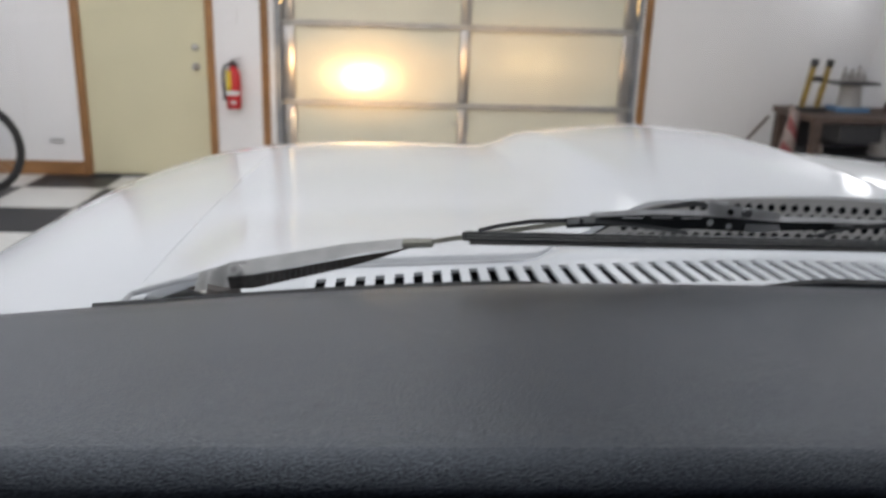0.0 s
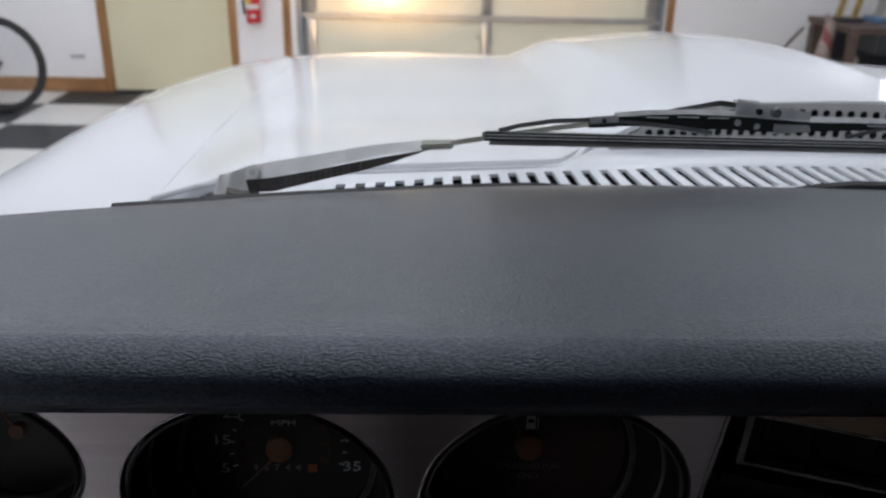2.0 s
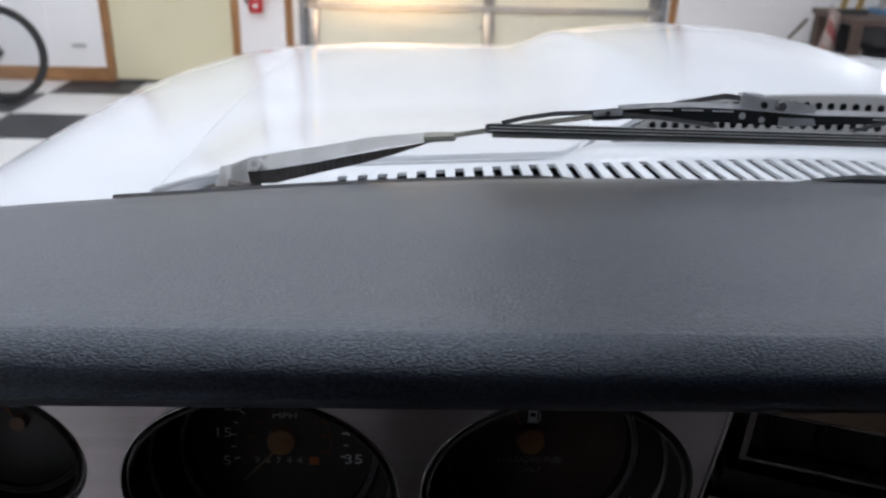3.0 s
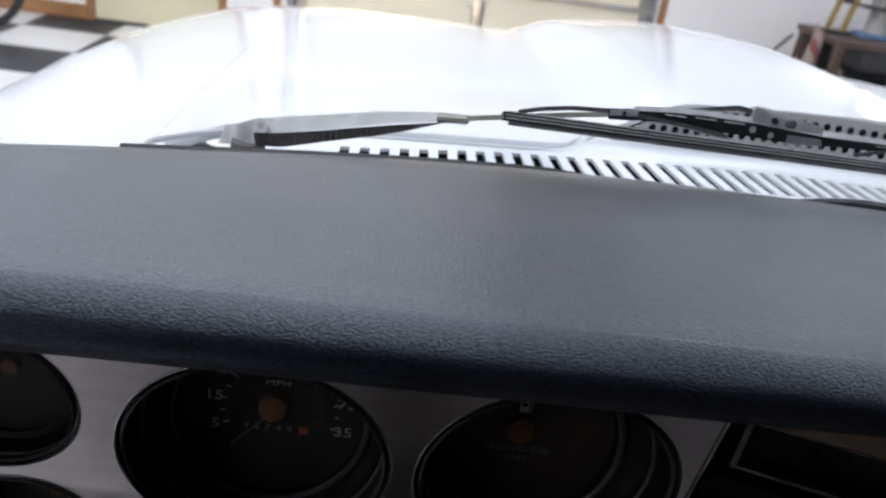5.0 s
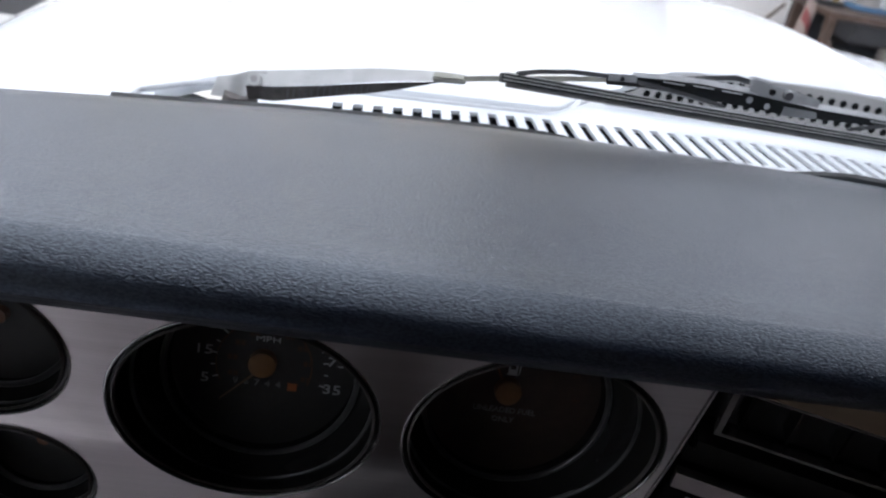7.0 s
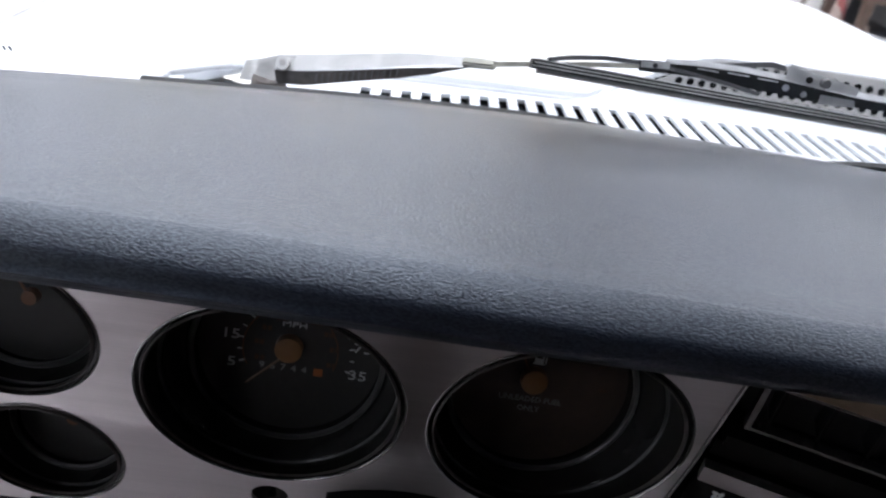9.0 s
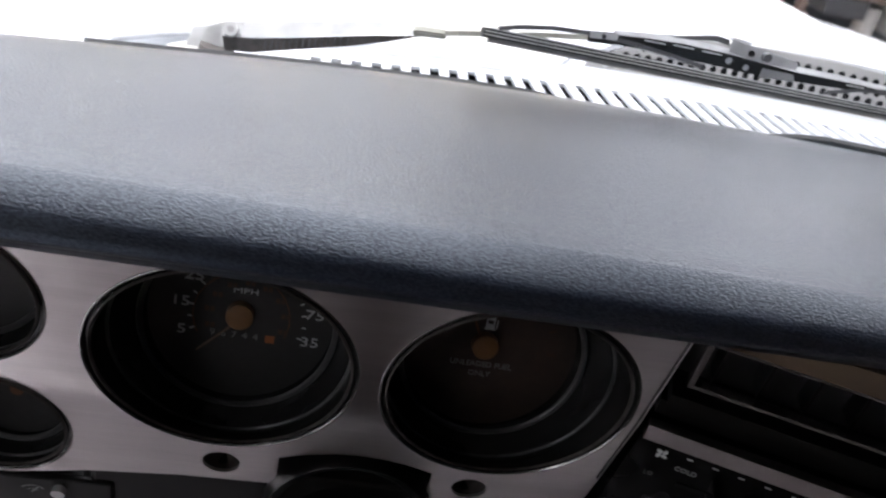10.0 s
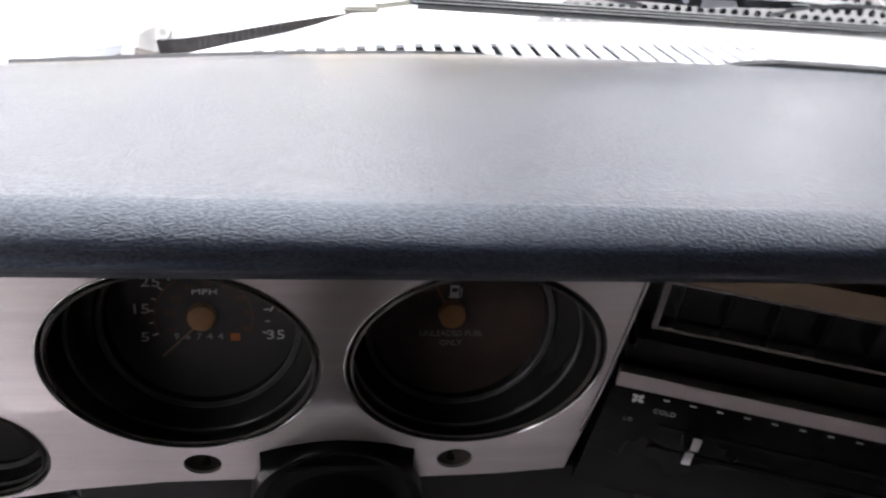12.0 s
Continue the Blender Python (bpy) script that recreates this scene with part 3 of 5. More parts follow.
for x in (-0.0737, 0.0735):
    dpart("hole_liner", lathe([(0.0112, 0.003), (0.0109, 0.010), (0.0105, 0.018), (0.0085, 0.0215), (0.0, 0.022)], Matrix.Translation((x, 0.356, 1.111)) @ pose(0, 0, 0, -90), 28), FLANK, bezel, "dark grey liner of a bezel hole", True)


def pod(cx, cz, r, drop, depth, face=None):
    """A recessed gauge: lip, stepped black cone and dial. Returns the dial's pose."""
    y0 = bezel_y(cz)

    def ring_stack(profile, sides=72):
        bm = bmesh.new()
        rings = []
        for rr, d in profile:
            f = max(d, 0) / depth
            tilt = -LEAN_IN + (radians(9) + LEAN_IN) * f
            c = Vector((cx, y0 + d, cz - drop * f))
            rings.append([bm.verts.new(c + Vector((rr * math.cos(a), rr * math.sin(a) * math.sin(tilt), rr * math.sin(a) * math.cos(tilt)))) for a in [2 * math.pi * k / sides for k in range(sides)]])
        for a, b in zip(rings, rings[1:]):
            for k in range(sides):
                bm.faces.new((a[k], a[(k + 1) % sides], b[(k + 1) % sides], b[k]))
        return bm

    dpart("hole_edge", ring_stack([(r + 0.0008, 0.0008), (r + 0.0008, -0.0005), (r + 0.0001, -0.0008), (r - 0.0005, -0.0001), (r - 0.0006, 0.0015)]), RIM, bezel, "thin polished edge of the opening", True)
    dpart("groove", ring_stack([(r - 0.0005, 0.0010), (r - 0.0012, 0.0030), (r - 0.0026, 0.0030), (r - 0.0029, 0.0008)]), CONE, bezel, "dark groove inside the opening", True)
    dpart("lip", ring_stack([(r - 0.0027, 0.0014), (r - 0.0029, -0.0002), (r - 0.0035, -0.0007), (r - 0.0041, 0.0002), (r - 0.0042, 0.0022)]), FLANK, bezel, "dull grey lip of the gauge", True)
    # paler beads carry the highlights along the cone's steps in their colour
    for rr, d, fat in ((r * 0.960, depth * 0.44, 1.2), (r * 0.815, depth * 0.81, 2.0)):
        dpart("cone_ring", ring_stack([(rr + 0.0006 * fat, d + 0.0004), (rr + 0.0004 * fat, d - 0.0006 * fat), (rr - 0.0001 * fat, d - 0.0011 * fat), (rr - 0.0007 * fat, d - 0.0011 * fat), (rr - 0.0012 * fat, d - 0.0006 * fat), (rr - 0.0013 * fat, d + 0.0004)]), EDGE_HIGHLIGHT, bezel, "paler bead painting the highlight on a step of the gauge cone", True)
    dpart("gauge_cone", ring_stack([(r - 0.0041, 0.001), (r - 0.0040, depth * 0.20), (r * 0.962, depth * 0.42), (r * 0.948, depth * 0.45), (r * 0.930, depth * 0.47), (r * 0.895, depth * 0.60), (r * 0.850, depth * 0.75), (r * 0.815, depth * 0.82), (r * 0.790, depth * 0.86), (r * 0.780, depth * 0.98)]), CONE, bezel, "stepped black gauge cone", True)
    lens = ring_stack([(r * 0.83, depth * 0.83), (r * 0.60, depth * 0.80), (r * 0.30, depth * 0.785), (r * 0.01, depth * 0.78)])
    dpart("lens", lens, LENS, bezel, "clear gauge lens", True).visible_shadow = False
    bm = ring_stack([(r * 0.80, depth), (r * 0.5, depth), (r * 0.02, depth)])
    dpart("dial", bm, face or DIAL, bezel, "matt dark gauge dial")
    m = DA @ Matrix.Translation((cx, y0 + depth - 0.0006, cz - drop)) @ pose(0, 0, 0, 90 - 9, 0, 0)
    return m


def tick(bm, m, ang, r0, r1, w):
    a, b = Vector((r0 * math.cos(ang), r0 * math.sin(ang), 0.0003)), Vector((r1 * math.cos(ang), r1 * math.sin(ang), 0.0003))
    s = Vector((-math.sin(ang), math.cos(ang), 0)) * w / 2
    bm.faces.new([bm.verts.new(m @ p) for p in (a - s, b - s, b + s, a + s)])


def flat_marks(name, quads, m, mat, parent, label=""):
    """Flat printed marks: (x0, x1, y0, y1) on the face m."""
    bm = bmesh.new()
    for x0, x1, y0, y1 in quads:
        bm.faces.new([bm.verts.new(m @ Vector(p)) for p in ((x0, y0, 0.0004), (x1, y0, 0.0004), (x1, y1, 0.0004), (x0, y1, 0.0004))])
    return part(name, bm, mat, parent, label)


# speedometer
m = pod(*BIG[0], BIG_R, 0.0175, 0.068)
bm, bm2 = bmesh.new(), bmesh.new()
mt = m @ Matrix.Translation((0.0035, 0, 0))
for k in range(9):
    a = radians(199 - 27.0 * k)
    r_text = 0.0396
    words(str(5 + 10 * k) if k < 8 else "35", 0.0088, m @ Matrix.Translation((0.0035 + r_text * math.cos(a), r_text * math.sin(a), 0)) @ Matrix.Diagonal((1.35, 1, 1, 1)), INK, bezel, "numeral")
    tick(bm, mt, a, 0.0315, 0.0350, 0.0011)
    if k < 8:
        tick(bm, mt, a - radians(13.5), 0.0322, 0.0348, 0.0009)
part("scale_ticks", bm, INK, bezel, "white speed scale")
words("MPH", 0.0050, m @ Matrix.Translation((0.001, 0.0168, 0)) @ Matrix.Diagonal((1.5, 1, 1, 1)), INK, bezel, "lettering")
bm = lathe([(0.0001, 0.0065), (0.0070, 0.0065), (0.0080, 0.0058), (0.0082, 0.0)], m @ Matrix.Translation((-0.0008, 0.0022, 0)), 32)
part("needle_hub", bm, ORANGE, bezel, "round orange needle hub", True)
bm = bar(bmesh.new(), m @ Vector((-0.004, -0.004, 0.003)), m @ Vector((-0.0240, -0.0240, 0.003)), 0.0014, 0.0006, m.to_3x3() @ Vector((0, 0, 1)), 0.0008)
part("needle", bm, NEEDLE, bezel, "thin pale needle")
for k, digit in enumerate("96744"):
    words(digit, 0.0058, m @ Matrix.Translation((-0.0160 + 0.0063 * k, -0.0124, 0.0)) @ Matrix.Diagonal((1.2, 1, 1, 1)), INK_DIM, bezel, "numeral")
for k in range(9):
    a = radians(199 - 27.0 * k)
    x, y = 0.0035 + 0.0225 * math.cos(a), 0.0225 * math.sin(a)
    flat_marks("inner_numeral", [(x - 0.0028, x - 0.0004, y - 0.0016, y + 0.0016), (x + 0.0004, x + 0.0028, y - 0.0016, y + 0.0016)], m, DULL_BROWN, bezel, "faint brown inner numeral")
bm = bmesh.new()
for k in range(44):
    tick(bm, m, radians(205 - 5.2 * k), 0.0278, 0.0284, 0.0026)
part("inner_scale", bm, DULL_ORANGE, bezel, "dim orange inner scale")
flat_marks("odometer_tenths", [(0.0150, 0.0205, -0.0150, -0.0100)], m, RED_ORANGE, bezel, "orange tenths wheel of the odometer")
# fuel gauge
m = pod(*BIG[1], BIG_R, 0.0175, 0.068, BROWN_DIAL) @ Matrix.Translation((-0.0034, 0.001, 0))
bm = lathe([(0.0001, 0.0065), (0.0070, 0.0065), (0.0080, 0.0058), (0.0082, 0.0)], m @ Matrix.Translation((-0.0008, 0.0022, 0)), 32)
part("needle_hub", bm, ORANGE, bezel, "round orange needle hub", True)
bm = bar(bmesh.new(), m @ Vector((-0.003, 0.004, 0.003)), m @ Vector((-0.014, 0.026, 0.003)), 0.0016, 0.0006, m.to_3x3() @ Vector((0, 0, 1)), 0.0008)
part("needle", bm, DULL_ORANGE, bezel, "thin orange needle")
flat_marks("fuel_pump_symbol", [(-0.0025, 0.0030, 0.0130, 0.0160), (-0.0025, 0.0030, 0.0185, 0.0205), (-0.0025, -0.0015, 0.016, 0.0185), (0.0020, 0.0030, 0.016, 0.0185), (-0.0032, 0.0037, 0.0120, 0.0130), (0.0040, 0.0048, 0.0130, 0.0190)], m, INK, bezel, "white fuel pump symbol")
words("UNLEADED FUEL", 0.0052, m @ Matrix.Translation((0, -0.0125, 0)), INK_DIM, bezel, "lettering")
words("ONLY", 0.0052, m @ Matrix.Translation((0, -0.0190, 0)), INK_DIM, bezel, "lettering")
bm = bmesh.new()
for k in range(9):
    tick(bm, m, radians(180 - 22.5 * k), 0.040, 0.045, 0.0012)
part("scale_ticks", bm, DULL_BROWN, bezel, "faded brown fuel scale")

# small gauges
for cx, cz, r in SMALL:
    m = pod(cx, cz, r, 0.008, 0.042)
    bm = bmesh.new()
    for k in range(5):
        tick(bm, m, radians(150 - 30 * k), 0.020, 0.025, 0.0010)
    part("scale_ticks", bm, INK_DIM, bezel, "white scale")
    flat_marks("gauge_legend", [(-0.006, -0.002, 0.010, 0.015), (0.0, 0.004, 0.010, 0.015), (-0.006, 0.006, 0.0075, 0.0085)], m, INK_DIM, bezel, "small grey gauge legend")
    bm = bar(bmesh.new(), m @ Vector((0, 0, 0.003)), m @ Vector((-0.012, 0.018, 0.003)), 0.0014, 0.0006, m.to_3x3() @ Vector((0, 0, 1)), 0.0008)
    part("needle", bm, DULL_ORANGE, bezel, "thin orange needle")
    part("needle_hub", lathe([(0.0001, 0.005), (0.0040, 0.005), (0.0045, 0.0)], m, 24), DULL_ORANGE, bezel, "small orange hub", True)

# bead along the bezel's edge
bm = bmesh.new()
for (xa, za), (xb, zb) in zip(outline[-4:-1], outline[-3:]):
    bar(bm, (xa - 0.0022, bezel_y(za) - 0.0004, za), (xb - 0.0022, bezel_y(zb) - 0.0004, zb), 0.0010, 0.0010, (0, -1, 0))
dpart("edge_bead", bm, RIM, bezel, "thin bead along the bezel's edge")

# centre panel, turned towards the driver
TURN_IN = 0.37
CX0, CY0 = 0.130, 0.345


def centre(x, z, out=0.0):
    """A point of the centre panel, out metres proud of it."""
    return Vector((x + out * TURN_IN * -0.9, CY0 - TURN_IN * (x - CX0) - 0.1 * (z - 1.15) - out, z))


def centre_block(x0, x1, z0, z1, front, back, slant=0.0):
    bm = bmesh.new()
    vs = [bm.verts.new(centre(x + slant * (z - z0), z, o)) for o in (front, back) for x, z in ((x0, z0), (x1, z0), (x1, z1), (x0, z1))]
    for f in ((0, 1, 2, 3), (7, 6, 5, 4), (0, 4, 5, 1), (1, 5, 6, 2), (2, 6, 7, 3), (3, 7, 4, 0)):
        bm.faces.new([vs[k] for k in f])
    return bm


CR = 0.46
stack = dpart("centre_panel", centre_block(0.150, CR, 1.02, 1.2755, -0.030, -0.045), BLACK_PLASTIC, label="black centre panel turned towards the driver")
dpart("trim_strip", centre_block(0.1528, CR, 1.1885, 1.1988, 0.001, -0.006), BRUSHED, stack, "brushed metal trim strip")
dpart("vent_ledge", centre_block(0.1545, CR, 1.2000, 1.2105, -0.010, -0.030), PANEL_BLACK, stack, "black ledge below the vent")
dpart("vent_ledge", centre_block(0.1570, CR, 1.2125, 1.2195, -0.005, -0.030), PANEL_BLACK, stack, "black ledge below the vent")
dpart("tan_insert", centre_block(0.1665, CR, 1.2617, 1.2752, -0.002, -0.012), TAN, stack, "tan woodgrain insert above the vent")
bm = bmesh.new()
for x0, x1, z0, z1 in ((0.1612, CR, 1.2293, 1.2312), (0.1640, CR, 1.2592, 1.2609), (0.1612, 0.1640, 1.2290, 1.2609)):
    b2 = centre_block(x0, x1, z0, z1, -0.003, -0.010)
    me = bpy.data.meshes.new("tmp")
    b2.to_mesh(me)
    b2.free()
    bm.from_mesh(me)
    bpy.data.meshes.remove(me)
dpart("vent_frame", bm, RIM, stack, "dark metal frame of the air vent")
for k in range(13):
    dpart("vent_slat", centre_block(0.172 + 0.022 * k, 0.1735 + 0.022 * k, 1.2320, 1.2588, -0.010, -0.026), PANEL_BLACK, stack, "satin black vent slat")

control = dpart("heater_control", centre_block(0.1452, CR, 1.0990, 1.1880, -0.004, -0.030, 0.081), CONTROL_BLACK, label="glossy black heater control panel with chrome levers")


def on_control(x, z):
    p = centre(x, z, -0.0035)
    xa = Vector((1, -TURN_IN, 0)).normalized()
    za = Vector((0, -0.1, 1)).normalized()
    na = xa.cross(za)
    m3 = Matrix((xa, za, na)).transposed().to_4x4()
    return DA @ Matrix.Translation(p) @ m3


words("LO", 0.0042, on_control(0.1645, 1.1608), INK_DIM, control)
words("COLD", 0.0046, on_control(0.1812, 1.1712), INK_DIM, control)
bm = bmesh.new()
m = on_control(0.1661, 1.1784)
for k in range(4):
    a = radians(45 + 90 * k)
    c = Vector((0.0022 * math.cos(a), 0.0022 * math.sin(a), 0.0004))
    bm.faces.new([bm.verts.new(m @ (c + Matrix.Rotation(a + 0.5, 3, "Z") @ Vector((0.0020 * math.cos(t), 0.00125 * math.sin(t), 0)))) for t in [2 * math.pi * j / 12 for j in range(12)]])
part("fan_symbol", bm, INK, control, "white fan symbol")
flat_marks("control_ticks", [(0.0143 * k - 0.0017, 0.0143 * k + 0.0017, -0.0005, 0.0005) for k in range(8)], on_control(0.1800, 1.1812), INK, control, "white tick marks")
dpart("lever_slot", centre_block(0.180, 0.36, 1.1585, 1.1615, -0.0030, -0.006), MATT_BLACK, control, "dark lever slot")
dpart("lever_slot", centre_block(0.180, 0.36, 1.1410, 1.1440, -0.0030, -0.006), MATT_BLACK, control, "dark lever slot")
for x, z in ((0.1975, 1.1685), (0.1960, 1.1570)):
    dpart("lever", centre_block(x - 0.0022, x + 0.0022, z - 0.006, z + 0.004, 0.012, -0.004), CHROME, control, "chrome lever")

# lower panel with switches
bm = box(-0.150, 0.60, 0.362, 0.40, 0.80, 1.1005, 0.004)
block(bm, MID - 0.88, -0.151, 0.362, 0.40, 0.80, 1.0765, 0.004)
lower = dpart("lower_panel", bm, PANEL_BLACK, label="black lower dash panel")
bm = rod(bmesh.new(), (-0.166, 0.364, 1.0705), (-0.166, 0.3565, 1.0690), 0.0042, 0.0040, 24)
dpart("switch_knob", bm, STEEL, lower, "small steel switch knob", True)
bm = box(-0.215, -0.135, 0.3600, 0.366, 1.045, 1.0785, 0.002)
dpart("switch_plate", bm, PANEL_BLACK, lower, "black switch plate")
bm = bmesh.new()
for k in range(10):
    a0, a1 = radians(35 + 11 * k), radians(35 + 11 * (k + 1))
    for r0, r1 in ((0.0072, 0.0080), (0.0034, 0.0040)):
        bm.faces.new([bm.verts.new(Vector((-0.181 + r * math.cos(a), 0.3592, 1.0665 + 0.75 * r * math.sin(a)))) for r, a in ((r0, a0), (r1, a0), (r1, a1), (r0, a1))])
bar(bm, (-0.1815, 0.3591, 1.0668), (-0.1775, 0.3591, 1.0715), 0.0007, 0.0004, (0, -1, 0))
dpart("wiper_symbol", bm, INK_DIM, lower, "grey wiper symbol")

# steering column
col = thing("steering_column", "black steering column rising through the dash notch", "steering column", at=(0.004, 0.30, 1.0))
CO = Matrix.Translation((-0.004, -0.30, -1.0))


def cpart(name, bm, mat, label="", smooth=True):
    bm.transform(CO)
    return part(name, bm, mat, col, label, smooth)


ax = Matrix.Translation((0.004, 0.385, 1.058)) @ Vector((0, -0.94, -0.34)).to_track_quat("Z", "Y").to_matrix().to_4x4()
cpart("column_tube", lathe([(0.0, -0.02), (0.040, -0.02), (0.043, 0.02), (0.0445, 0.03), (0.0445, 0.16), (0.043, 0.165), (0.052, 0.175), (0.054, 0.20), (0.054, 0.24), (0.0, 0.245)], ax, 48), SHINY_BLACK, "black column shroud")
bm = bmesh.new()
arc = [math.radians(a) for a in range(0, 181, 9)]
rows2 = []
for rr, y in ((0.052, 0.345), (0.052, 0.372), (0.046, 0.372), (0.045, 0.350)):
    rows2.append([bm.verts.new((0.004 + rr * math.cos(a), y, 1.078 + rr * math.sin(a) * 0.98)) for a in arc])
for a, b in zip(rows2, rows2[1:] + rows2[:1]):
    for k in range(len(arc) - 1):
        bm.faces.new((a[k], a[k + 1], b[k + 1], b[k]))
cpart("column_cover", bm, SHINY_BLACK, "glossy black arched column cover")

# specks of lint on the pad
for x, y in ((0.210, 0.414), (0.018, 0.430), (-0.012, 0.372), (-0.100, 0.40)):
    bm = bmesh.new()
    bmesh.ops.create_icosphere(bm, subdivisions=1, radius=0.0007, matrix=Matrix.Translation((x, y, 1.3082)) @ Matrix.Diagonal((1, 1.4, 0.5, 1)))
    tagged(part("lint", bm, MATT_BLACK), "tiny dark speck of lint on the dash pad", "lint", "specks on the dash pad")

# black gasket between pad and glass
bm = sheet(steps(-0.193, MID + 0.80, 60), [0, 1, 2], lambda x, k: Vector((x, pad_rear(max(x, -0.5)) + (0.0040, 0.007, 0.012)[k], (1.2958, 1.2978, 1.288)[k] - 0.004 * smooth_step((x - 0.08) / 0.06) + 0.0078 * smooth_step((x - 0.26) / 0.06))), 0.0015)
tpart("gasket", bm, RUBBER, label="black rubber windshield gasket", smooth=True)

# ---------------------------------------------------------------- wipers
def wiper(dx):
    """Arm with its pivot, and the blade with its bridge and levers, shifted sideways by dx."""
    s = Matrix.Translation((dx, 0, 0))

    def w(name, bm, mat, parent=None, label="", smooth=False):
        bm.transform(s)
        return tpart(name, bm, mat, parent, label, smooth)

    def arm_y(x):
        return 0.610 - 0.23 * (x + 0.123)

    def blade_y(x):
        return 0.540 + 0.179 * (x - 0.048)

    def strip(low, high, ahead, thick, place_y):
        """A curved band between two lines of (x, z), leaning ahead from low to high."""
        bm = bmesh.new()
        rows = []
        for (xa, za), (xb, zb) in zip(low, high):
            rows.append([bm.verts.new(Vector((xa, place_y(xa), za))), bm.verts.new(Vector((xb, place_y(xb) + ahead, zb)))])
        for a, b in zip(rows, rows[1:]):
            bm.faces.new((a[0], b[0], b[1], a[1]))
        bmesh.ops.solidify(bm, geom=bm.faces[:], thickness=thick)
        return bm

    # arm: a folded channel, its top plate leaning away from the glass
    low = [(-0.130, 1.2800), (-0.118, 1.2805), (-0.075, 1.2920), (-0.034, 1.3040), (-0.0255, 1.3066), (0.000, 1.3125), (0.014, 1.3160)]
    high = [(-0.130, 1.2870), (-0.118, 1.2900), (-0.075, 1.3005), (-0.034, 1.3110), (-0.0255, 1.3125), (0.000, 1.3170), (0.014, 1.3195)]
    bm = strip(low, high, 0.011, 0.0016, arm_y)
    arm = w("wiper_arm", bm, WIPER_SILVER, label="worn silver wiper arm", smooth=True)
    bm = strip([(-0.128, 1.2690), (-0.108, 1.2715), (-0.075, 1.2825), (-0.036, 1.2950), (-0.015, 1.3030), (0.011, 1.3145)], [(-0.130, 1.2790), (-0.108, 1.2830), (-0.075, 1.2917), (-0.036, 1.3030), (-0.015, 1.3085), (0.013, 1.3155)], -0.001, 0.0015, lambda x: arm_y(x) - 0.0005)
    flank = w("arm_flange", bm, FLANK, arm, "dark worn side flange of the arm", True)
    bm = bmesh.new()
    for k in range(14):
        x = -0.098 + 0.0045 * k
        z = 1.2800 + (x + 0.098) * 0.31
        rod(bm, (x, arm_y(x) - 0.0022, z - 0.0030), (x + 0.0006, arm_y(x) - 0.0022, z + 0.0030), 0.0007, sides=6)
    w("spring", bm, material("dull spring steel", (0.075, 0.072, 0.07), 0.5, metal=0.3, spots=0.3, spot_scale=80), arm, "grey coil spring in the arm")
    bm = strip([(-0.158, 1.2640), (-0.148, 1.2650), (-0.130, 1.2700), (-0.114, 1.2715)], [(-0.154, 1.2780), (-0.146, 1.2800), (-0.130, 1.2872), (-0.116, 1.2900)], 0.008, 0.010, lambda x: arm_y(x) + 0.001)
    bmesh.ops.bevel(bm, geom=bm.edges[:], offset=0.0015, segments=2, affect="EDGES")
    head = w("arm_head", bm, WIPER_SILVER, arm, "silver head of the arm", True)
    pin = w("pivot_pin", rod(bmesh.new(), (-0.1240, 0.6165, 1.2815), (-0.1240, 0.6080, 1.2858), 0.0056, 0.0050, 20), WIPER_SILVER, arm, "round hinge pin", True)
    w("pin_dimple", rod(bmesh.new(), (-0.1240, 0.6082, 1.2857), (-0.1240, 0.6076, 1.2860), 0.0026, 0.0026, 16), GREY_PAINT, arm, "grey dimple of the hinge pin")
    w("pivot_post", rod(bmesh.new(), (-0.135, 0.622, 1.235), (-0.135, 0.618, 1.270), 0.020, 0.012, 20), FLANK, arm, "dark pivot post", True)
    bm = bar(bmesh.new(), (0.006, 0.5830, 1.3165), (0.029, 0.5770, 1.3195), 0.0075, 0.0055, (0, -0.5, 0.86), 0.0070, 0.0050)
    bmesh.ops.bevel(bm, geom=bm.edges[:], offset=0.0012, segments=2, affect="EDGES")
    w("rod_socket", bm, BRASSY, arm, "dull brassy socket holding the rod", True)
    bm = bmesh.new()
    run = [Vector(q) for q in ((0.020, 0.5785, 1.3182), (0.036, 0.5745, 1.3224), (0.0525, 0.5728, 1.3257), (0.1005, 0.5758, 1.3327), (0.125, 0.5775, 1.3355), (0.178, 0.5755, 1.3450))]
    for a, b in zip(run, run[1:]):
        bar(bm, a, b, 0.0016, 0.0036, (0, 0.30, 0.95))
    w("arm_rod", bm, BRASSY, arm, "flat dull steel strip of the arm")
    bm = strip([(0.176, 1.3452), (0.2016, 1.3474), (0.2231, 1.3494), (0.2349, 1.3474)], [(0.180, 1.3467), (0.2012, 1.3502), (0.2225, 1.3533), (0.2343, 1.3513)], 0.001, 0.0015, lambda x: blade_y(x) + 0.012)
    w("arm_hook", bm, CHARCOAL, arm, "charcoal hooked end of the arm")

    up = Vector((0, 0.35, 0.94))

    def along(x, z, out=0.0):
        return Vector((x, blade_y(x) - out, z))

    def blade_z(x):
        return 1.3368 - 0.0564 * (x - 0.048)

    bm = bmesh.new()
    for x0, x1 in ((0.0475, 0.20), (0.20, 0.36), (0.36, 0.53)):
        bar(bm, along(x0, blade_z(x0) - 0.0012), along(x1, blade_z(x1) - 0.0012), 0.0055, 0.0058, up)
    blade = w("wiper_blade", bm, RUBBER, label="black wiper blade with grey rubber edge and steel spine")
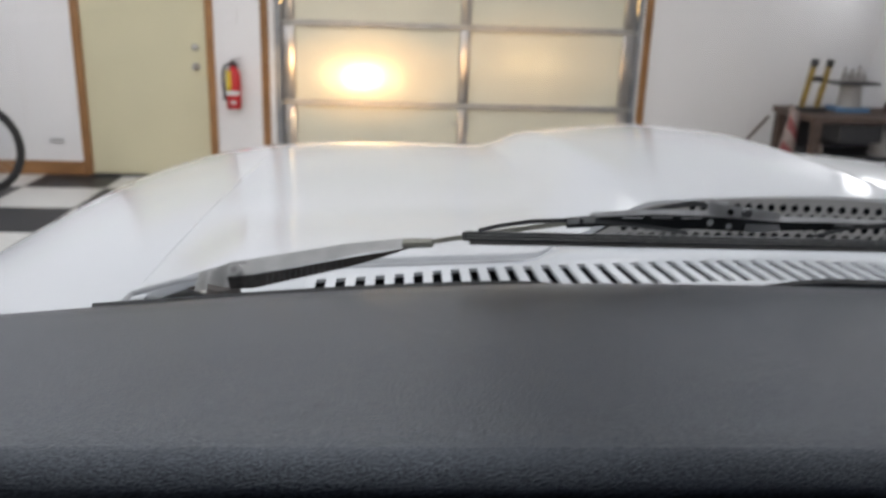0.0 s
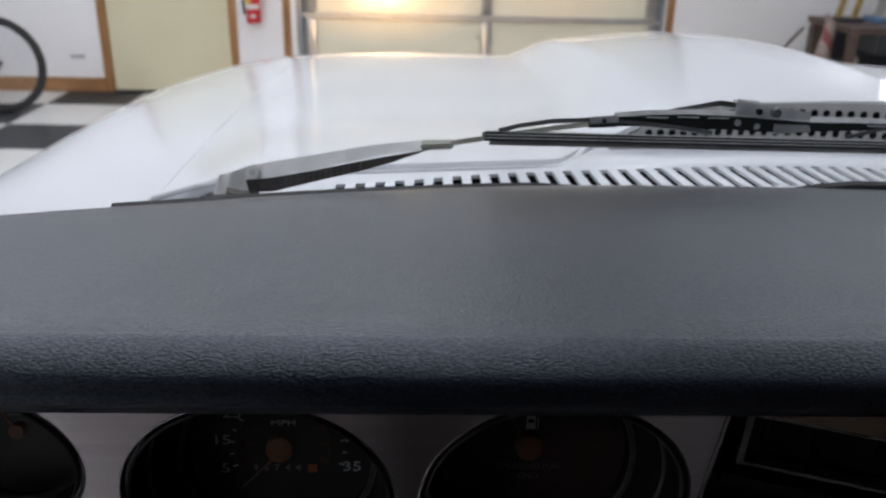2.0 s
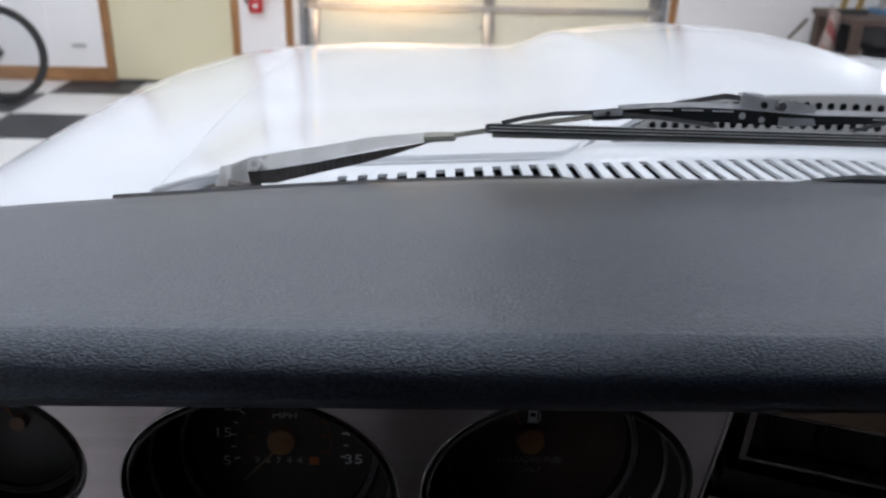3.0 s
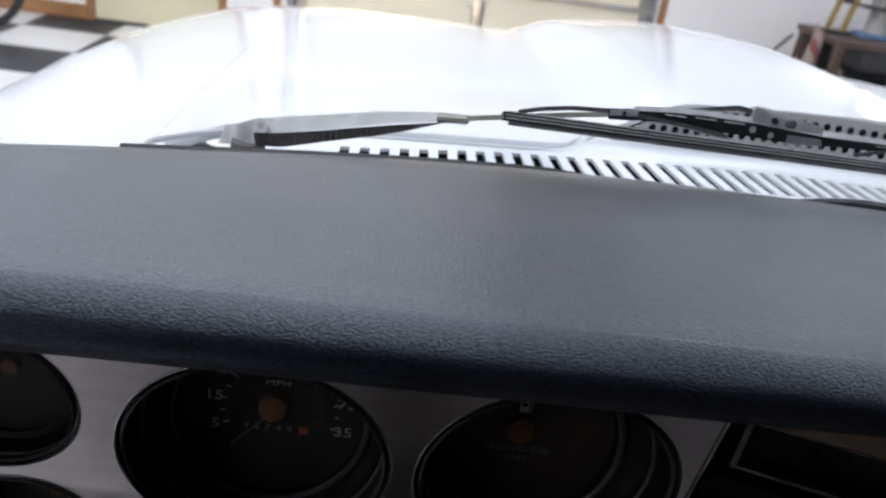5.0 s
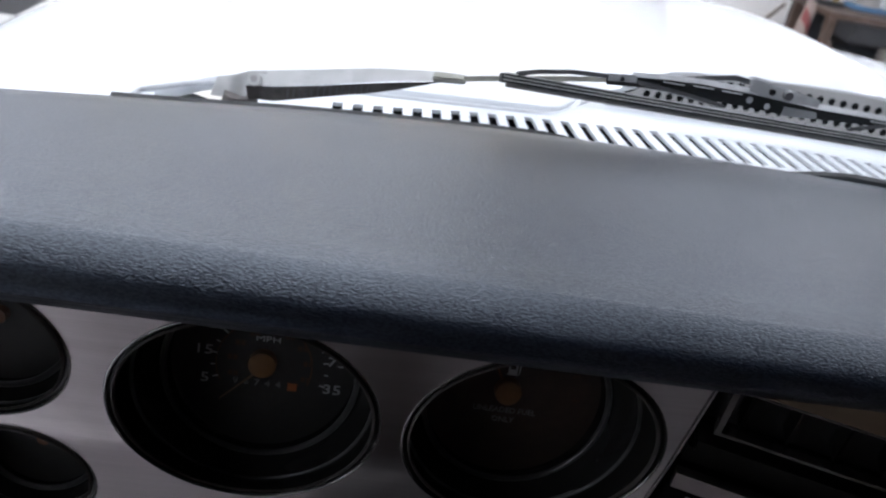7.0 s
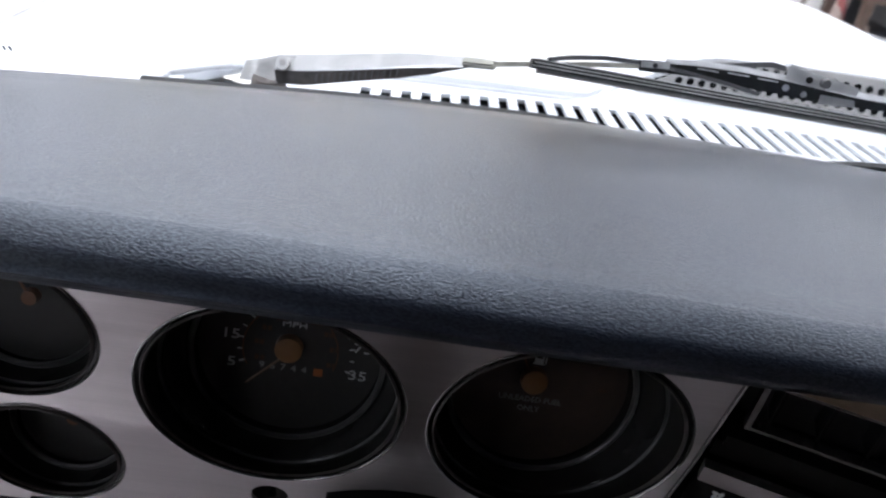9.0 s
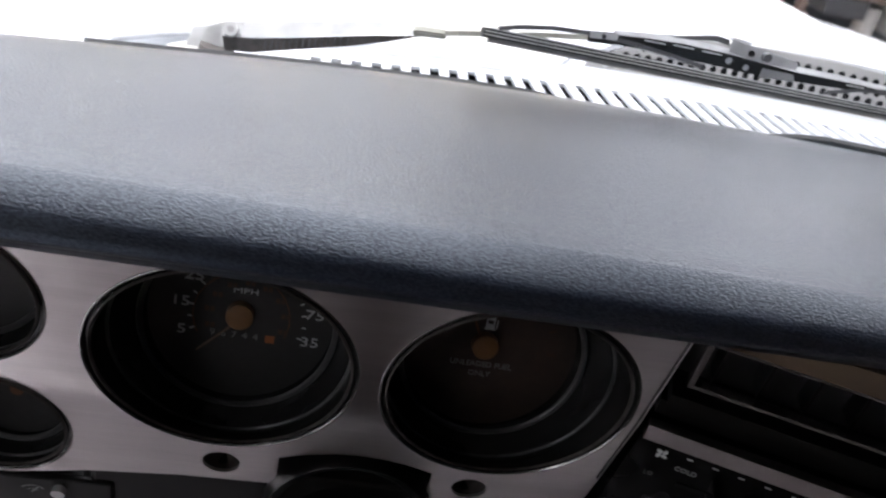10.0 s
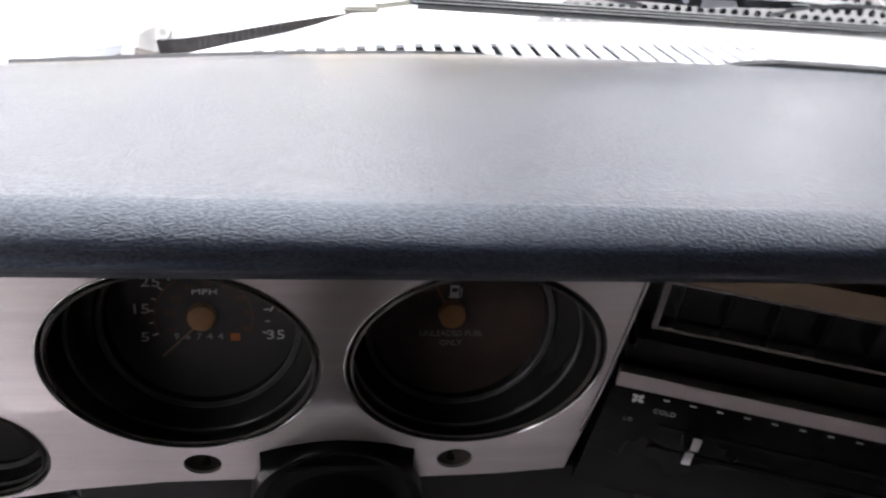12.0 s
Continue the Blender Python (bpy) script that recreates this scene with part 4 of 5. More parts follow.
    bm = bar(bmesh.new(), along(0.052, blade_z(0.052) - 0.0050, 0.001), along(0.528, blade_z(0.528) - 0.0056, 0.001), 0.0030, 0.0034, up)
    w("rubber_edge", bm, material("worn grey rubber", (0.17, 0.167, 0.16), 0.6, spots=0.3, spot_scale=60), blade, "worn grey rubber edge")
    bm = bmesh.new()
    for rise, out in ((0.0010, 0.0032), (-0.0012, 0.0036)):
        bar(bm, along(0.049, blade_z(0.049) + rise, out), along(0.529, blade_z(0.529) + rise, out), 0.0012, 0.0006, up)
    bar(bm, along(0.049, blade_z(0.049) + 0.0025, 0.001), along(0.529, blade_z(0.529) + 0.0025, 0.001), 0.0050, 0.0007, up)
    w("spine", bm, WIPER_SILVER, blade, "thin steel spine")

    def lever(pts, w0, h0, name, mat, label, out=0.0):
        bm = bmesh.new()
        for a, b in zip(pts, pts[1:]):
            bar(bm, along(*a, out), along(*b, out), w0, h0, up)
        return w(name, bm, mat, blade, label)

    lever([(0.058, 1.3395), (0.072, 1.3425), (0.095, 1.3450), (0.122, 1.3450), (0.150, 1.3425), (0.180, 1.3385), (0.213, 1.3330)], 0.0045, 0.0028, "lever", DARK_STEEL, "black curved lever", 0.001)
    lever([(0.323, 1.3262), (0.350, 1.3315), (0.385, 1.3335), (0.42, 1.3320), (0.46, 1.3235), (0.485, 1.3165)], 0.0045, 0.0028, "lever", DARK_STEEL, "black curved lever", 0.001)
    top_line = [(0.139, 1.3470), (0.165, 1.3478), (0.194, 1.3474), (0.228, 1.3452), (0.262, 1.3418), (0.290, 1.3390), (0.330, 1.3372), (0.379, 1.3338), (0.405, 1.3318)]
    flank = strip([(0.139, 1.3405), (0.165, 1.3395), (0.194, 1.3372), (0.228, 1.3350), (0.262, 1.3322), (0.290, 1.3318), (0.330, 1.3312), (0.379, 1.3305), (0.405, 1.3300)], top_line, -0.0005, 0.0014, lambda x: blade_y(x) - 0.0022)
    side = w("bridge_side", flank, PANEL_BLACK, blade, "black flank of the bridge")
    bridge = w("bridge", strip(top_line, [(x, z + 0.0020 + 0.001 * math.sin((x - 0.139) * 11)) for x, z in top_line], 0.0050, 0.0012, lambda x: blade_y(x) - 0.0024), WIPER_GREY, blade, "grey steel top of the bridge", True)
    for x, z, rx in ((0.2315, 1.3405, 0.0024), (0.247, 1.3372, 0.0022)):
        bm = bmesh.new()
        rod(bm, along(x, z, 0.0031), along(x, z, 0.0036), rx, sides=16)
        w("bridge_hole", bm, WIPER_GREY, blade, "pale hole in the bridge flank")
    for x, z in ((0.170, 1.3462), (0.193, 1.3458), (0.216, 1.3445), (0.345, 1.3348)):
        w("bridge_slot", bar(bmesh.new(), along(x - 0.008, z + 0.0002, 0.0034), along(x + 0.008, z - 0.0006, 0.0034), 0.0006, 0.0008, up), WIPER_GREY, blade, "thin bright fold of the flank")
    bm = strip([(0.121, 1.3398), (0.141, 1.3400)], [(0.120, 1.3472), (0.142, 1.3482)], 0.001, 0.006, lambda x: blade_y(x) - 0.003)
    bmesh.ops.bevel(bm, geom=bm.edges[:], offset=0.0012, segments=2, affect="EDGES")
    clip = w("hinge_clip", bm, DARK_STEEL, blade, "dark hinge clip", True)
    w("clip_plate", strip([(0.1205, 1.3435), (0.141, 1.3442)], [(0.1205, 1.3476), (0.141, 1.3488)], 0.001, 0.0008, lambda x: blade_y(x) - 0.0065), WIPER_GREY, blade, "grey plate of the clip")
    w("rivet", rod(bmesh.new(), along(0.1305, 1.3458, 0.0062), along(0.1305, 1.3458, 0.0075), 0.0016, sides=12), DARK_STEEL, blade, "dark rivet")
    bm = strip([(0.228, 1.3470), (0.245, 1.3440), (0.262, 1.3425), (0.288, 1.3408)], [(0.228, 1.3562), (0.245, 1.3535), (0.262, 1.3510), (0.288, 1.3460)], 0.001, 0.0016, lambda x: blade_y(x) - 0.0045)
    adapter = w("adapter", bm, WIPER_GREY, blade, "grey steel blade adapter", True)
    w("adapter_hole", rod(bmesh.new(), along(0.2460, 1.3484, 0.0042), along(0.2460, 1.3484, 0.0066), 0.0022, sides=14), MATT_BLACK, blade, "dark hole in the adapter")
    w("adapter_rivet", rod(bmesh.new(), along(0.2590, 1.3474, 0.0042), along(0.2590, 1.3474, 0.0082), 0.0038, 0.0032, 18), CHARCOAL, blade, "round dark rivet", True)
    w("adapter_tab", bar(bmesh.new(), along(0.229, 1.3556, -0.001), along(0.246, 1.3532, -0.003), 0.006, 0.0014, up), WIPER_GREY, blade, "grey tab on top of the adapter")
    bm = strip([(0.2600, 1.3318), (0.2905, 1.3322)], [(0.2600, 1.3388), (0.2880, 1.3372)], 0.0, 0.0014, lambda x: blade_y(x) - 0.0040)
    w("adapter_tab", bm, WIPER_GREY, blade, "pale lower tab of the adapter")


wiper(0.0)

# faint mark on the glass near its lower corner
bm = bmesh.new()
for x0, x1, z0, z1 in ((-0.2465, -0.2450, 1.3245, 1.3275), (-0.2440, -0.2425, 1.3245, 1.3275), (-0.2414, -0.2400, 1.3245, 1.3275), (-0.2388, -0.2372, 1.3245, 1.3275), (-0.2470, -0.2330, 1.3204, 1.3208), (-0.2450, -0.2315, 1.3162, 1.3166)):
    low = glass_y(x0) - 0.0008
    y0, y1 = (low + (0.222 - low) * (z - 1.262) / 0.428 for z in (z0, z1))
    bm.faces.new([bm.verts.new(p) for p in ((x0, y0, z0), (x1, y0, z0), (x1, y1, z1), (x0, y1, z1))])
tpart("glass_mark", bm, material("faded print", (0.42, 0.43, 0.45), 0.7), label="small grey printed mark on the glass")

# headlights shining on the overhead door
for side in (-1, 1):
    hx = MID + side * 0.70
    bm = lathe([(0.0, 0.0), (0.05, 0.004), (0.085, 0.014), (0.090, 0.03), (0.090, 0.05)], Matrix.Translation((hx, 2.04, 0.90)) @ pose(0, 0, 0, 90), 32)
    tpart("headlight", bm, glowing("lit headlight", (1.0, 0.85, 0.6), 3.0), label="round lit headlight", smooth=True)
    for beam, watts, wide, colour in (("core", 8000 if side < 0 else 160, 2.3 if side < 0 else 4.0, (1.0, 0.72, 0.36)), ("glow", 1500 if side < 0 else 60, 5.4, (1.0, 0.66, 0.30)), ("halo", 640 if side < 0 else 230, 12, (1.0, 0.58, 0.23)), ("spread", 110 if side < 0 else 30, 75, (1.0, 0.74, 0.46))):
        lamp = bpy.data.lights.new("headlight_" + beam, "SPOT")
        lamp.energy, lamp.color, lamp.spot_size, lamp.spot_blend, lamp.shadow_soft_size = watts, colour, radians(wide), 1.0, 0.06
        new("headlight_" + beam, lamp).matrix_world = look((hx, 2.10, 0.90), (hx + 0.02, WALL_Y, 0.84 if side < 0 else 1.0)) @ Matrix.Diagonal((1.9, 0.95, 1, 1))

# ---------------------------------------------------------------- garage fittings
# entry door
door = thing("door_1", "closed cream entry door with brown wood trim", "door", kind="structure", at=(-2.0, WALL_Y, 0))
DO = Matrix.Translation((2.0, -WALL_Y, 0))


def opart(name, bm, mat, parent=None, label="", smooth=False):
    bm.transform(DO)
    return part(name, bm, mat, parent or door, label, smooth)


slab = opart("door_slab", box(-2.478, -1.516, WALL_Y + 0.012, WALL_Y + 0.055, 0.018, 2.03, 0.003), CREAM, label="flat cream painted door slab")
for x in (-2.542, -1.514):
    opart("door_trim", box(x, x + 0.062, WALL_Y - 0.018, WALL_Y + 0.10, 0, 2.10, 0.004), WOOD, label="brown stained wood trim")
opart("door_trim", box(-2.48, -1.514, WALL_Y - 0.018, WALL_Y + 0.10, 2.034, 2.10, 0.004), WOOD_FLAT, label="brown stained wood trim")
opart("threshold", box(-2.48, -1.514, WALL_Y - 0.03, WALL_Y + 0.08, 0.0, 0.016, 0.003), DARK_STEEL, label="dark metal threshold")
knob = lathe([(0.0, 0.062), (0.018, 0.060), (0.026, 0.050), (0.027, 0.040), (0.020, 0.030), (0.012, 0.022), (0.012, 0.008), (0.032, 0.007), (0.033, 0.0)], Matrix.Translation((-1.604, WALL_Y + 0.012, 0.894)) @ pose(0, 0, 0, 90), 24)
opart("door_knob", knob, STEEL, slab, "round satin door knob", True)
bolt = lathe([(0.0, 0.022), (0.020, 0.021), (0.026, 0.016), (0.030, 0.006), (0.031, 0.0)], Matrix.Translation((-1.604, WALL_Y + 0.012, 1.045)) @ pose(0, 0, 0, 90), 24)
opart("deadbolt", bolt, STEEL, slab, "round satin deadbolt", True)
opart("door_back", box(-2.49, -1.50, WALL_Y + 0.06, WALL_Y + 0.10, 0, 2.05), CREAM, label="cream outer face of the door")

# overhead door
gd = thing("garage_door", "closed cream sectional overhead garage door with metal rails, lit by headlights", "garage door", at=(0.5, WALL_Y + 0.11, 0))
GO = Matrix.Translation((-0.5, -WALL_Y - 0.11, 0))


def gpart(name, bm, mat, parent=None, label="", smooth=False):
    bm.transform(GO)
    return part(name, bm, mat, parent or gd, label, smooth)


STILE = material("bare aluminium", (0.50, 0.48, 0.46), 0.30, metal=0.9, spots=0.2, spot_scale=8)
RAILS = [0.0, 0.625, 1.257, 1.889, 2.52]
GX0, GX1, GMID = -0.93, 1.93, 0.540
for z0, z1 in zip(RAILS, RAILS[1:]):
    for x0, x1 in ((GX0, GMID), (GMID, GX1)):
        gpart("door_panel", box(x0, x1, WALL_Y + 0.130, WALL_Y + 0.140, z0, z1), FIBRE, label="cream door panel")
    gpart("section_rail", box(GX0, GX1, WALL_Y + 0.105, WALL_Y + 0.131, z1 - 0.035 if z1 > 2.4 else z1 - 0.024, z1 if z1 > 2.4 else z1 + 0.024, 0.003), ALUMINIUM, label="dull aluminium section rail")
gpart("section_rail", box(GX0, GX1, WALL_Y + 0.105, WALL_Y + 0.131, 0.0, 0.05, 0.003), ALUMINIUM, label="dull aluminium bottom rail")
for x, w in ((GMID, 0.042), (GX0 + 0.045, 0.05), (GX1 - 0.045, 0.05)):
    for z0, z1 in zip(RAILS, RAILS[1:]):
        gpart("stile", box(x - w, x + w, WALL_Y + 0.100, WALL_Y + 0.131, z0 + 0.028, z1 - 0.028, 0.012), STILE, label="dull aluminium stile", smooth=True)
for x in (GX0 - 0.02, GX1 + 0.02):
    for z in RAILS[1:-1]:
        gpart("roller", rod(bmesh.new(), (x - 0.02, WALL_Y + 0.085, z), (x + 0.02, WALL_Y + 0.085, z), 0.022, sides=16), STEEL, label="small steel roller", smooth=True)
bm = rod(bmesh.new(), (GMID + 0.03, WALL_Y + 0.095, 0.56), (GMID + 0.045, WALL_Y + 0.095, 0.42), 0.007, sides=8)
rod(bm, (GMID - 0.09, WALL_Y + 0.095, 0.49), (GMID - 0.03, WALL_Y + 0.095, 0.46), 0.006, sides=8)
gpart("latch", bm, GREY_PAINT, label="small grey latch handle")
for x in (GX0 - 0.075, GX1 + 0.015):
    bm = bmesh.new()
    block(bm, x, x + 0.060, WALL_Y + 0.045, WALL_Y + 0.050, 0.02, 2.5)
    block(bm, x, x + 0.006, WALL_Y + 0.05, WALL_Y + 0.10, 0.02, 2.5)
    block(bm, x + 0.054, x + 0.060, WALL_Y + 0.05, WALL_Y + 0.10, 0.02, 2.5)
    tagged(part("door_track", bm, GALVANISED), "grey galvanised vertical track of the overhead door", "door track", "door tracks")
for x in (-1.086, 1.973):
    tagged(part("trim", box(x, x + 0.060, WALL_Y - 0.018, WALL_Y + 0.004, 0, 2.55, 0.004), WOOD), "brown stained wood trim of the garage opening", "trim", kind="structure")
tagged(part("trim", box(-1.026, 1.973, WALL_Y - 0.018, WALL_Y + 0.15, 2.49, 2.55, 0.004), WOOD_FLAT), "brown stained wood trim of the garage opening", "trim", kind="structure")
for x0, x1 in ((-1.0885, -0.985), (1.969, 2.0335)):
    tagged(part("jamb", box(x0, x1, WALL_Y + 0.006, WALL_Y + 0.15, 0, 2.488), WALL_PAINT), "white painted jamb of the garage opening", "trim", kind="structure")

# baseboards
for x0, x1 in ((WEST, -2.545), (-1.450, -1.088), (2.035, EAST)):
    tagged(part("baseboard", box(x0, x1, WALL_Y - 0.020, WALL_Y - 0.002, 0.002, 0.115, 0.004), WOOD_FLAT), "brown stained wood baseboard", "baseboard", kind="structure")

# seams and a plate on the wall beside the door
for x in (-2.98, -4.1, 2.95):
    tagged(part("trim", box(x - 0.012, x + 0.012, WALL_Y - 0.006, WALL_Y - 0.001, 0.117, TOP), WALL_PAINT), "thin white batten over a wall panel seam", "trim", kind="structure")
tagged(part("wall_plate", box(-2.80, -2.685, WALL_Y - 0.010, WALL_Y - 0.001, 0.265, 0.300, 0.003), PALE_GREY), "small pale grey plate low on the white wall", "wall plate")
tagged(part("wall_plate", box(-1.36, -1.27, WALL_Y - 0.010, WALL_Y - 0.001, 1.24, 1.36, 0.003), WALL_PAINT), "white switch plate on the wall above the extinguisher", "wall plate")

# fire extinguisher
ext = thing("fire_extinguisher", "red fire extinguisher with yellow label hung on the white wall", "fire extinguisher", at=(-1.30, WALL_Y - 0.075, 0.58))


def epart(name, bm, mat, label="", smooth=False):
    return part(name, bm, mat, ext, label, smooth)


epart("cylinder", lathe([(0.0, 0.0), (0.05, 0.002), (0.057, 0.012), (0.058, 0.13), (0.058, 0.26), (0.050, 0.295), (0.026, 0.315), (0.024, 0.335), (0.0, 0.336)], Matrix.Identity(4), 32), RED, "red enamelled cylinder", True)


def wrap(a0, a1, z0, z1, r):
    """A label round part of the cylinder, between two bearings in degrees."""
    return sheet(steps(radians(a0), radians(a1), 12), [z0, z1], lambda a, z: Vector((r * math.cos(a), r * math.sin(a), z)), 0.0008)


epart("label", wrap(165, 262, 0.150, 0.300, 0.0592), YELLOW, "yellow instruction label", True)
epart("label_band", wrap(200, 330, 0.112, 0.148, 0.0594), INK, "white label band", True)
epart("label_mark", wrap(255, 295, 0.045, 0.072, 0.0594), INK, "small white mark", True)
epart("valve", box(-0.018, 0.018, -0.018, 0.018, 0.33, 0.372, 0.004), DARK_STEEL, "dark valve")
bm = bar(bmesh.new(), (-0.02, 0, 0.375), (0.085, 0, 0.405), 0.022, 0.006)
bar(bm, (-0.02, 0, 0.360), (0.085, 0, 0.352), 0.022, 0.006)
epart("handle", bm, DARK_STEEL, "black squeeze handle")
pts = [Vector((0.02, 0, 0.35)), Vector((-0.055, -0.01, 0.345)), Vector((-0.078, -0.015, 0.28)), Vector((-0.074, -0.015, 0.16)), Vector((-0.068, -0.012, 0.07))]
bm = bmesh.new()
for a, b in zip(pts, pts[1:]):
    rod(bm, a, b, 0.010, sides=10)
epart("hose", bm, RUBBER, "black rubber hose", True)
epart("bracket", box(-0.03, 0.03, 0.055, 0.073, 0.10, 0.34, 0.002), DARK_STEEL, "dark wall bracket")

# bicycle
bike = thing("bicycle", "black bicycle leaning beside the white wall", "bicycle", at=(-3.02, 5.98, 0))


def wheel(cx, cy):
    R = 0.345
    m = Matrix.Translation((cx, cy, R)) @ pose(0, 0, 0, 90)
    sec = [(R - 0.022 + 0.022 * math.cos(t), 0.021 * math.sin(t)) for t in [2 * math.pi * k / 12 for k in range(13)]]
    tyre = part("tyre", lathe(sec, m, 64), RUBBER, bike, "black rubber tyre", True)
    part("rim", lathe([(R - 0.040, -0.011), (R - 0.058, -0.008), (R - 0.058, 0.008), (R - 0.040, 0.011), (R - 0.040, -0.011)], m, 64), DARK_STEEL, tyre, "dark rim", True)
    bm = bmesh.new()
    for k in range(28):
        a = 2 * math.pi * k / 28
        s = 0.02 if k % 2 else -0.02
        rod(bm, m @ Vector((0.018 * math.cos(a + s * 40), 0.018 * math.sin(a + s * 40), s)), m @ Vector(((R - 0.058) * math.cos(a), (R - 0.058) * math.sin(a), 0)), 0.0013, sides=5)
    part("spokes", bm, STEEL, tyre, "thin steel spokes")
    part("hub", rod(bmesh.new(), m @ Vector((0, 0, -0.05)), m @ Vector((0, 0, 0.05)), 0.020, sides=16), DARK_STEEL, tyre, "dark wheel hub", True)


wheel(0.0, 0.0)
wheel(-1.03, 0.10)
bm = bmesh.new()
A, B, C, D, E2 = Vector((0, 0, 0.345)), Vector((-0.43, 0.04, 0.29)), Vector((-0.25, 0.03, 0.80)), Vector((-0.80, 0.08, 0.78)), Vector((-1.03, 0.10, 0.345))
for s in (-0.06, 0.06):
    o = Vector((0, s, 0))
    rod(bm, A + o, B + o * 0.5, 0.008, sides=8)
    rod(bm, A + o, C + o * 0.3, 0.007, sides=8)
    rod(bm, D + o * 0.6, E2 + o, 0.011, sides=8)
for a, b in ((B, C), (C, D), (B, D)):
    rod(bm, a, b, 0.016, sides=12)
part("frame", bm, SHINY_BLACK, bike, "black tubular frame", True)
part("saddle", box(-0.36, -0.12, -0.05, 0.11, 0.90, 0.95, 0.02), RUBBER, bike, "black saddle", True)
bm = rod(bmesh.new(), (-0.25, 0.03, 0.78), (-0.24, 0.03, 0.91), 0.012, sides=10)
part("seat_post", bm, STEEL, bike, "steel seat post", True)
bm = rod(bmesh.new(), (-0.80, 0.08, 0.78), (-0.78, 0.08, 0.98), 0.012, sides=10)
rod(bm, (-0.80, -0.20, 1.0), (-0.80, 0.36, 1.0), 0.012, sides=10)
part("handlebar", bm, DARK_STEEL, bike, "dark straight handlebar", True)
bm = lathe([(0.0, -0.006), (0.035, -0.005), (0.042, 0.0), (0.035, 0.005), (0.0, 0.006)], Matrix.Translation((0.0, -0.045, 0.345)) @ pose(0, 0, 0, 90), 24)
part("cassette", bm, DARK_STEEL, bike, "dark rear sprockets", True)

# workbench with tools
BX, BY = 3.02, 6.05
bench = thing("workbench", "dark rusty steel workbench against the garage wall", "workbench", at=(BX, BY, 0))


def bpart(name, bm, mat, label="", smooth=False):
    return part(name, bm, mat, bench, label, smooth)


bpart("bench_top", box(-0.02, 1.0, -0.28, 0.40, 0.70, 0.745, 0.004), BROWN_STEEL, "rusty brown steel top")
for x in (0.03, 0.93):
    for y in (-0.24, 0.34):
        bpart("leg", box(x - 0.03, x + 0.03, y - 0.03, y + 0.03, 0.0, 0.70, 0.003), BROWN_STEEL)
bpart("shelf", box(0.0, 0.98, -0.25, 0.37, 0.22, 0.25, 0.003), BROWN_STEEL, "dark lower shelf")
bpart("back_panel", box(0.0, 0.98, 0.37, 0.385, 0.25, 0.70), DARK_STEEL, "dark back panel")
bpart("drawer", box(0.20, 0.52, -0.262, 0.2, 0.56, 0.69, 0.004), DARK_STEEL, "dark drawer front")

press = thing("bench_press", "worn yellow two-post bench press with dark caps standing on the workbench", "press", at=(BX + 0.035, BY + 0.05, 0.747))
for x in (0.0, 0.118):
    part("post", bar(bmesh.new(), (x, 0, 0.0), (x + 0.050, 0, 0.33), 0.032, 0.034, (0, 1, 0)), YELLOW_PAINT, press, "worn yellow post")
    part("post_cap", bar(bmesh.new(), (x + 0.050, 0, 0.33), (x + 0.060, 0, 0.385), 0.040, 0.044, (0, 1, 0)), DARK_STEEL, press, "dark post cap")
part("crossbar", box(0.058, 0.134, -0.018, 0.018, 0.22, 0.26, 0.003), DARK_STEEL, press, "dark crossbar")
part("base", box(-0.04, 0.17, -0.06, 0.06, 0.0, 0.03, 0.003), DARK_STEEL, press, "dark base")

stand = thing("tool_stand", "grey metal stand carrying bottles on the workbench", "stand", at=(BX + 0.30, BY + 0.10, 0.747))
part("plate", box(-0.05, 0.30, -0.10, 0.10, 0.205, 0.225, 0.003), DARK_STEEL, stand, "dark top plate")
part("pillar", lathe([(0.0, 0.035), (0.09, 0.035), (0.085, 0.06), (0.075, 0.19), (0.09, 0.205), (0.0, 0.205)], Matrix.Translation((0.13, 0, 0)), 24), GREY_PAINT, stand, "grey round pillar", True)
part("foot", box(0.0, 0.26, -0.09, 0.09, 0.0, 0.035, 0.004), BLUE, stand, "blue foot")
for k, (x, h, r) in enumerate(((0.06, 0.10, 0.022), (0.115, 0.085, 0.026), (0.17, 0.11, 0.022), (0.215, 0.07, 0.020))):
    b = thing("bottle", "small grey bottle on the tool stand", "bottle", "bottles on the stand", at=(BX + 0.30 + x, BY + 0.10, 0.973))
    part("body", lathe([(0.0, 0.0), (r, 0.0), (r, h * 0.6), (r * 0.4, h * 0.78), (r * 0.4, h), (0.0, h)], Matrix.Identity(4), 16), GREY_PAINT, b, "", True)
    part("cap", lathe([(r * 0.45, h * 0.9), (r * 0.48, h * 0.9), (r * 0.48, h * 1.02), (0.0, h * 1.02)], Matrix.Identity(4), 16), DARK_STEEL, b, "dark cap", True)
RED_PRINT = material("faded red print", (0.26, 0.07, 0.07), 0.6, spots=0.3, spot_scale=30)
PAPER = material("dirty paper sack", (0.36, 0.29, 0.27), 0.75, spots=0.35, spot_scale=14, bump=0.4, bump_scale=30)


def sack_point(u, v, side):
    """A slumped sack leaning on the bench leg: u across, v up, side front or back."""
    bulge = 0.045 * math.sin(math.pi * min(max(u, 0.02), 0.98)) * (1 - 0.7 * v * v)
    return Vector((BX - 0.17 + 0.115 * u + 0.060 * v + 0.012 * math.sin(9 * v + 3 * u), BY - 0.06 + side * bulge, 0.82 * v * (1 - 0.10 * u) + 0.004))


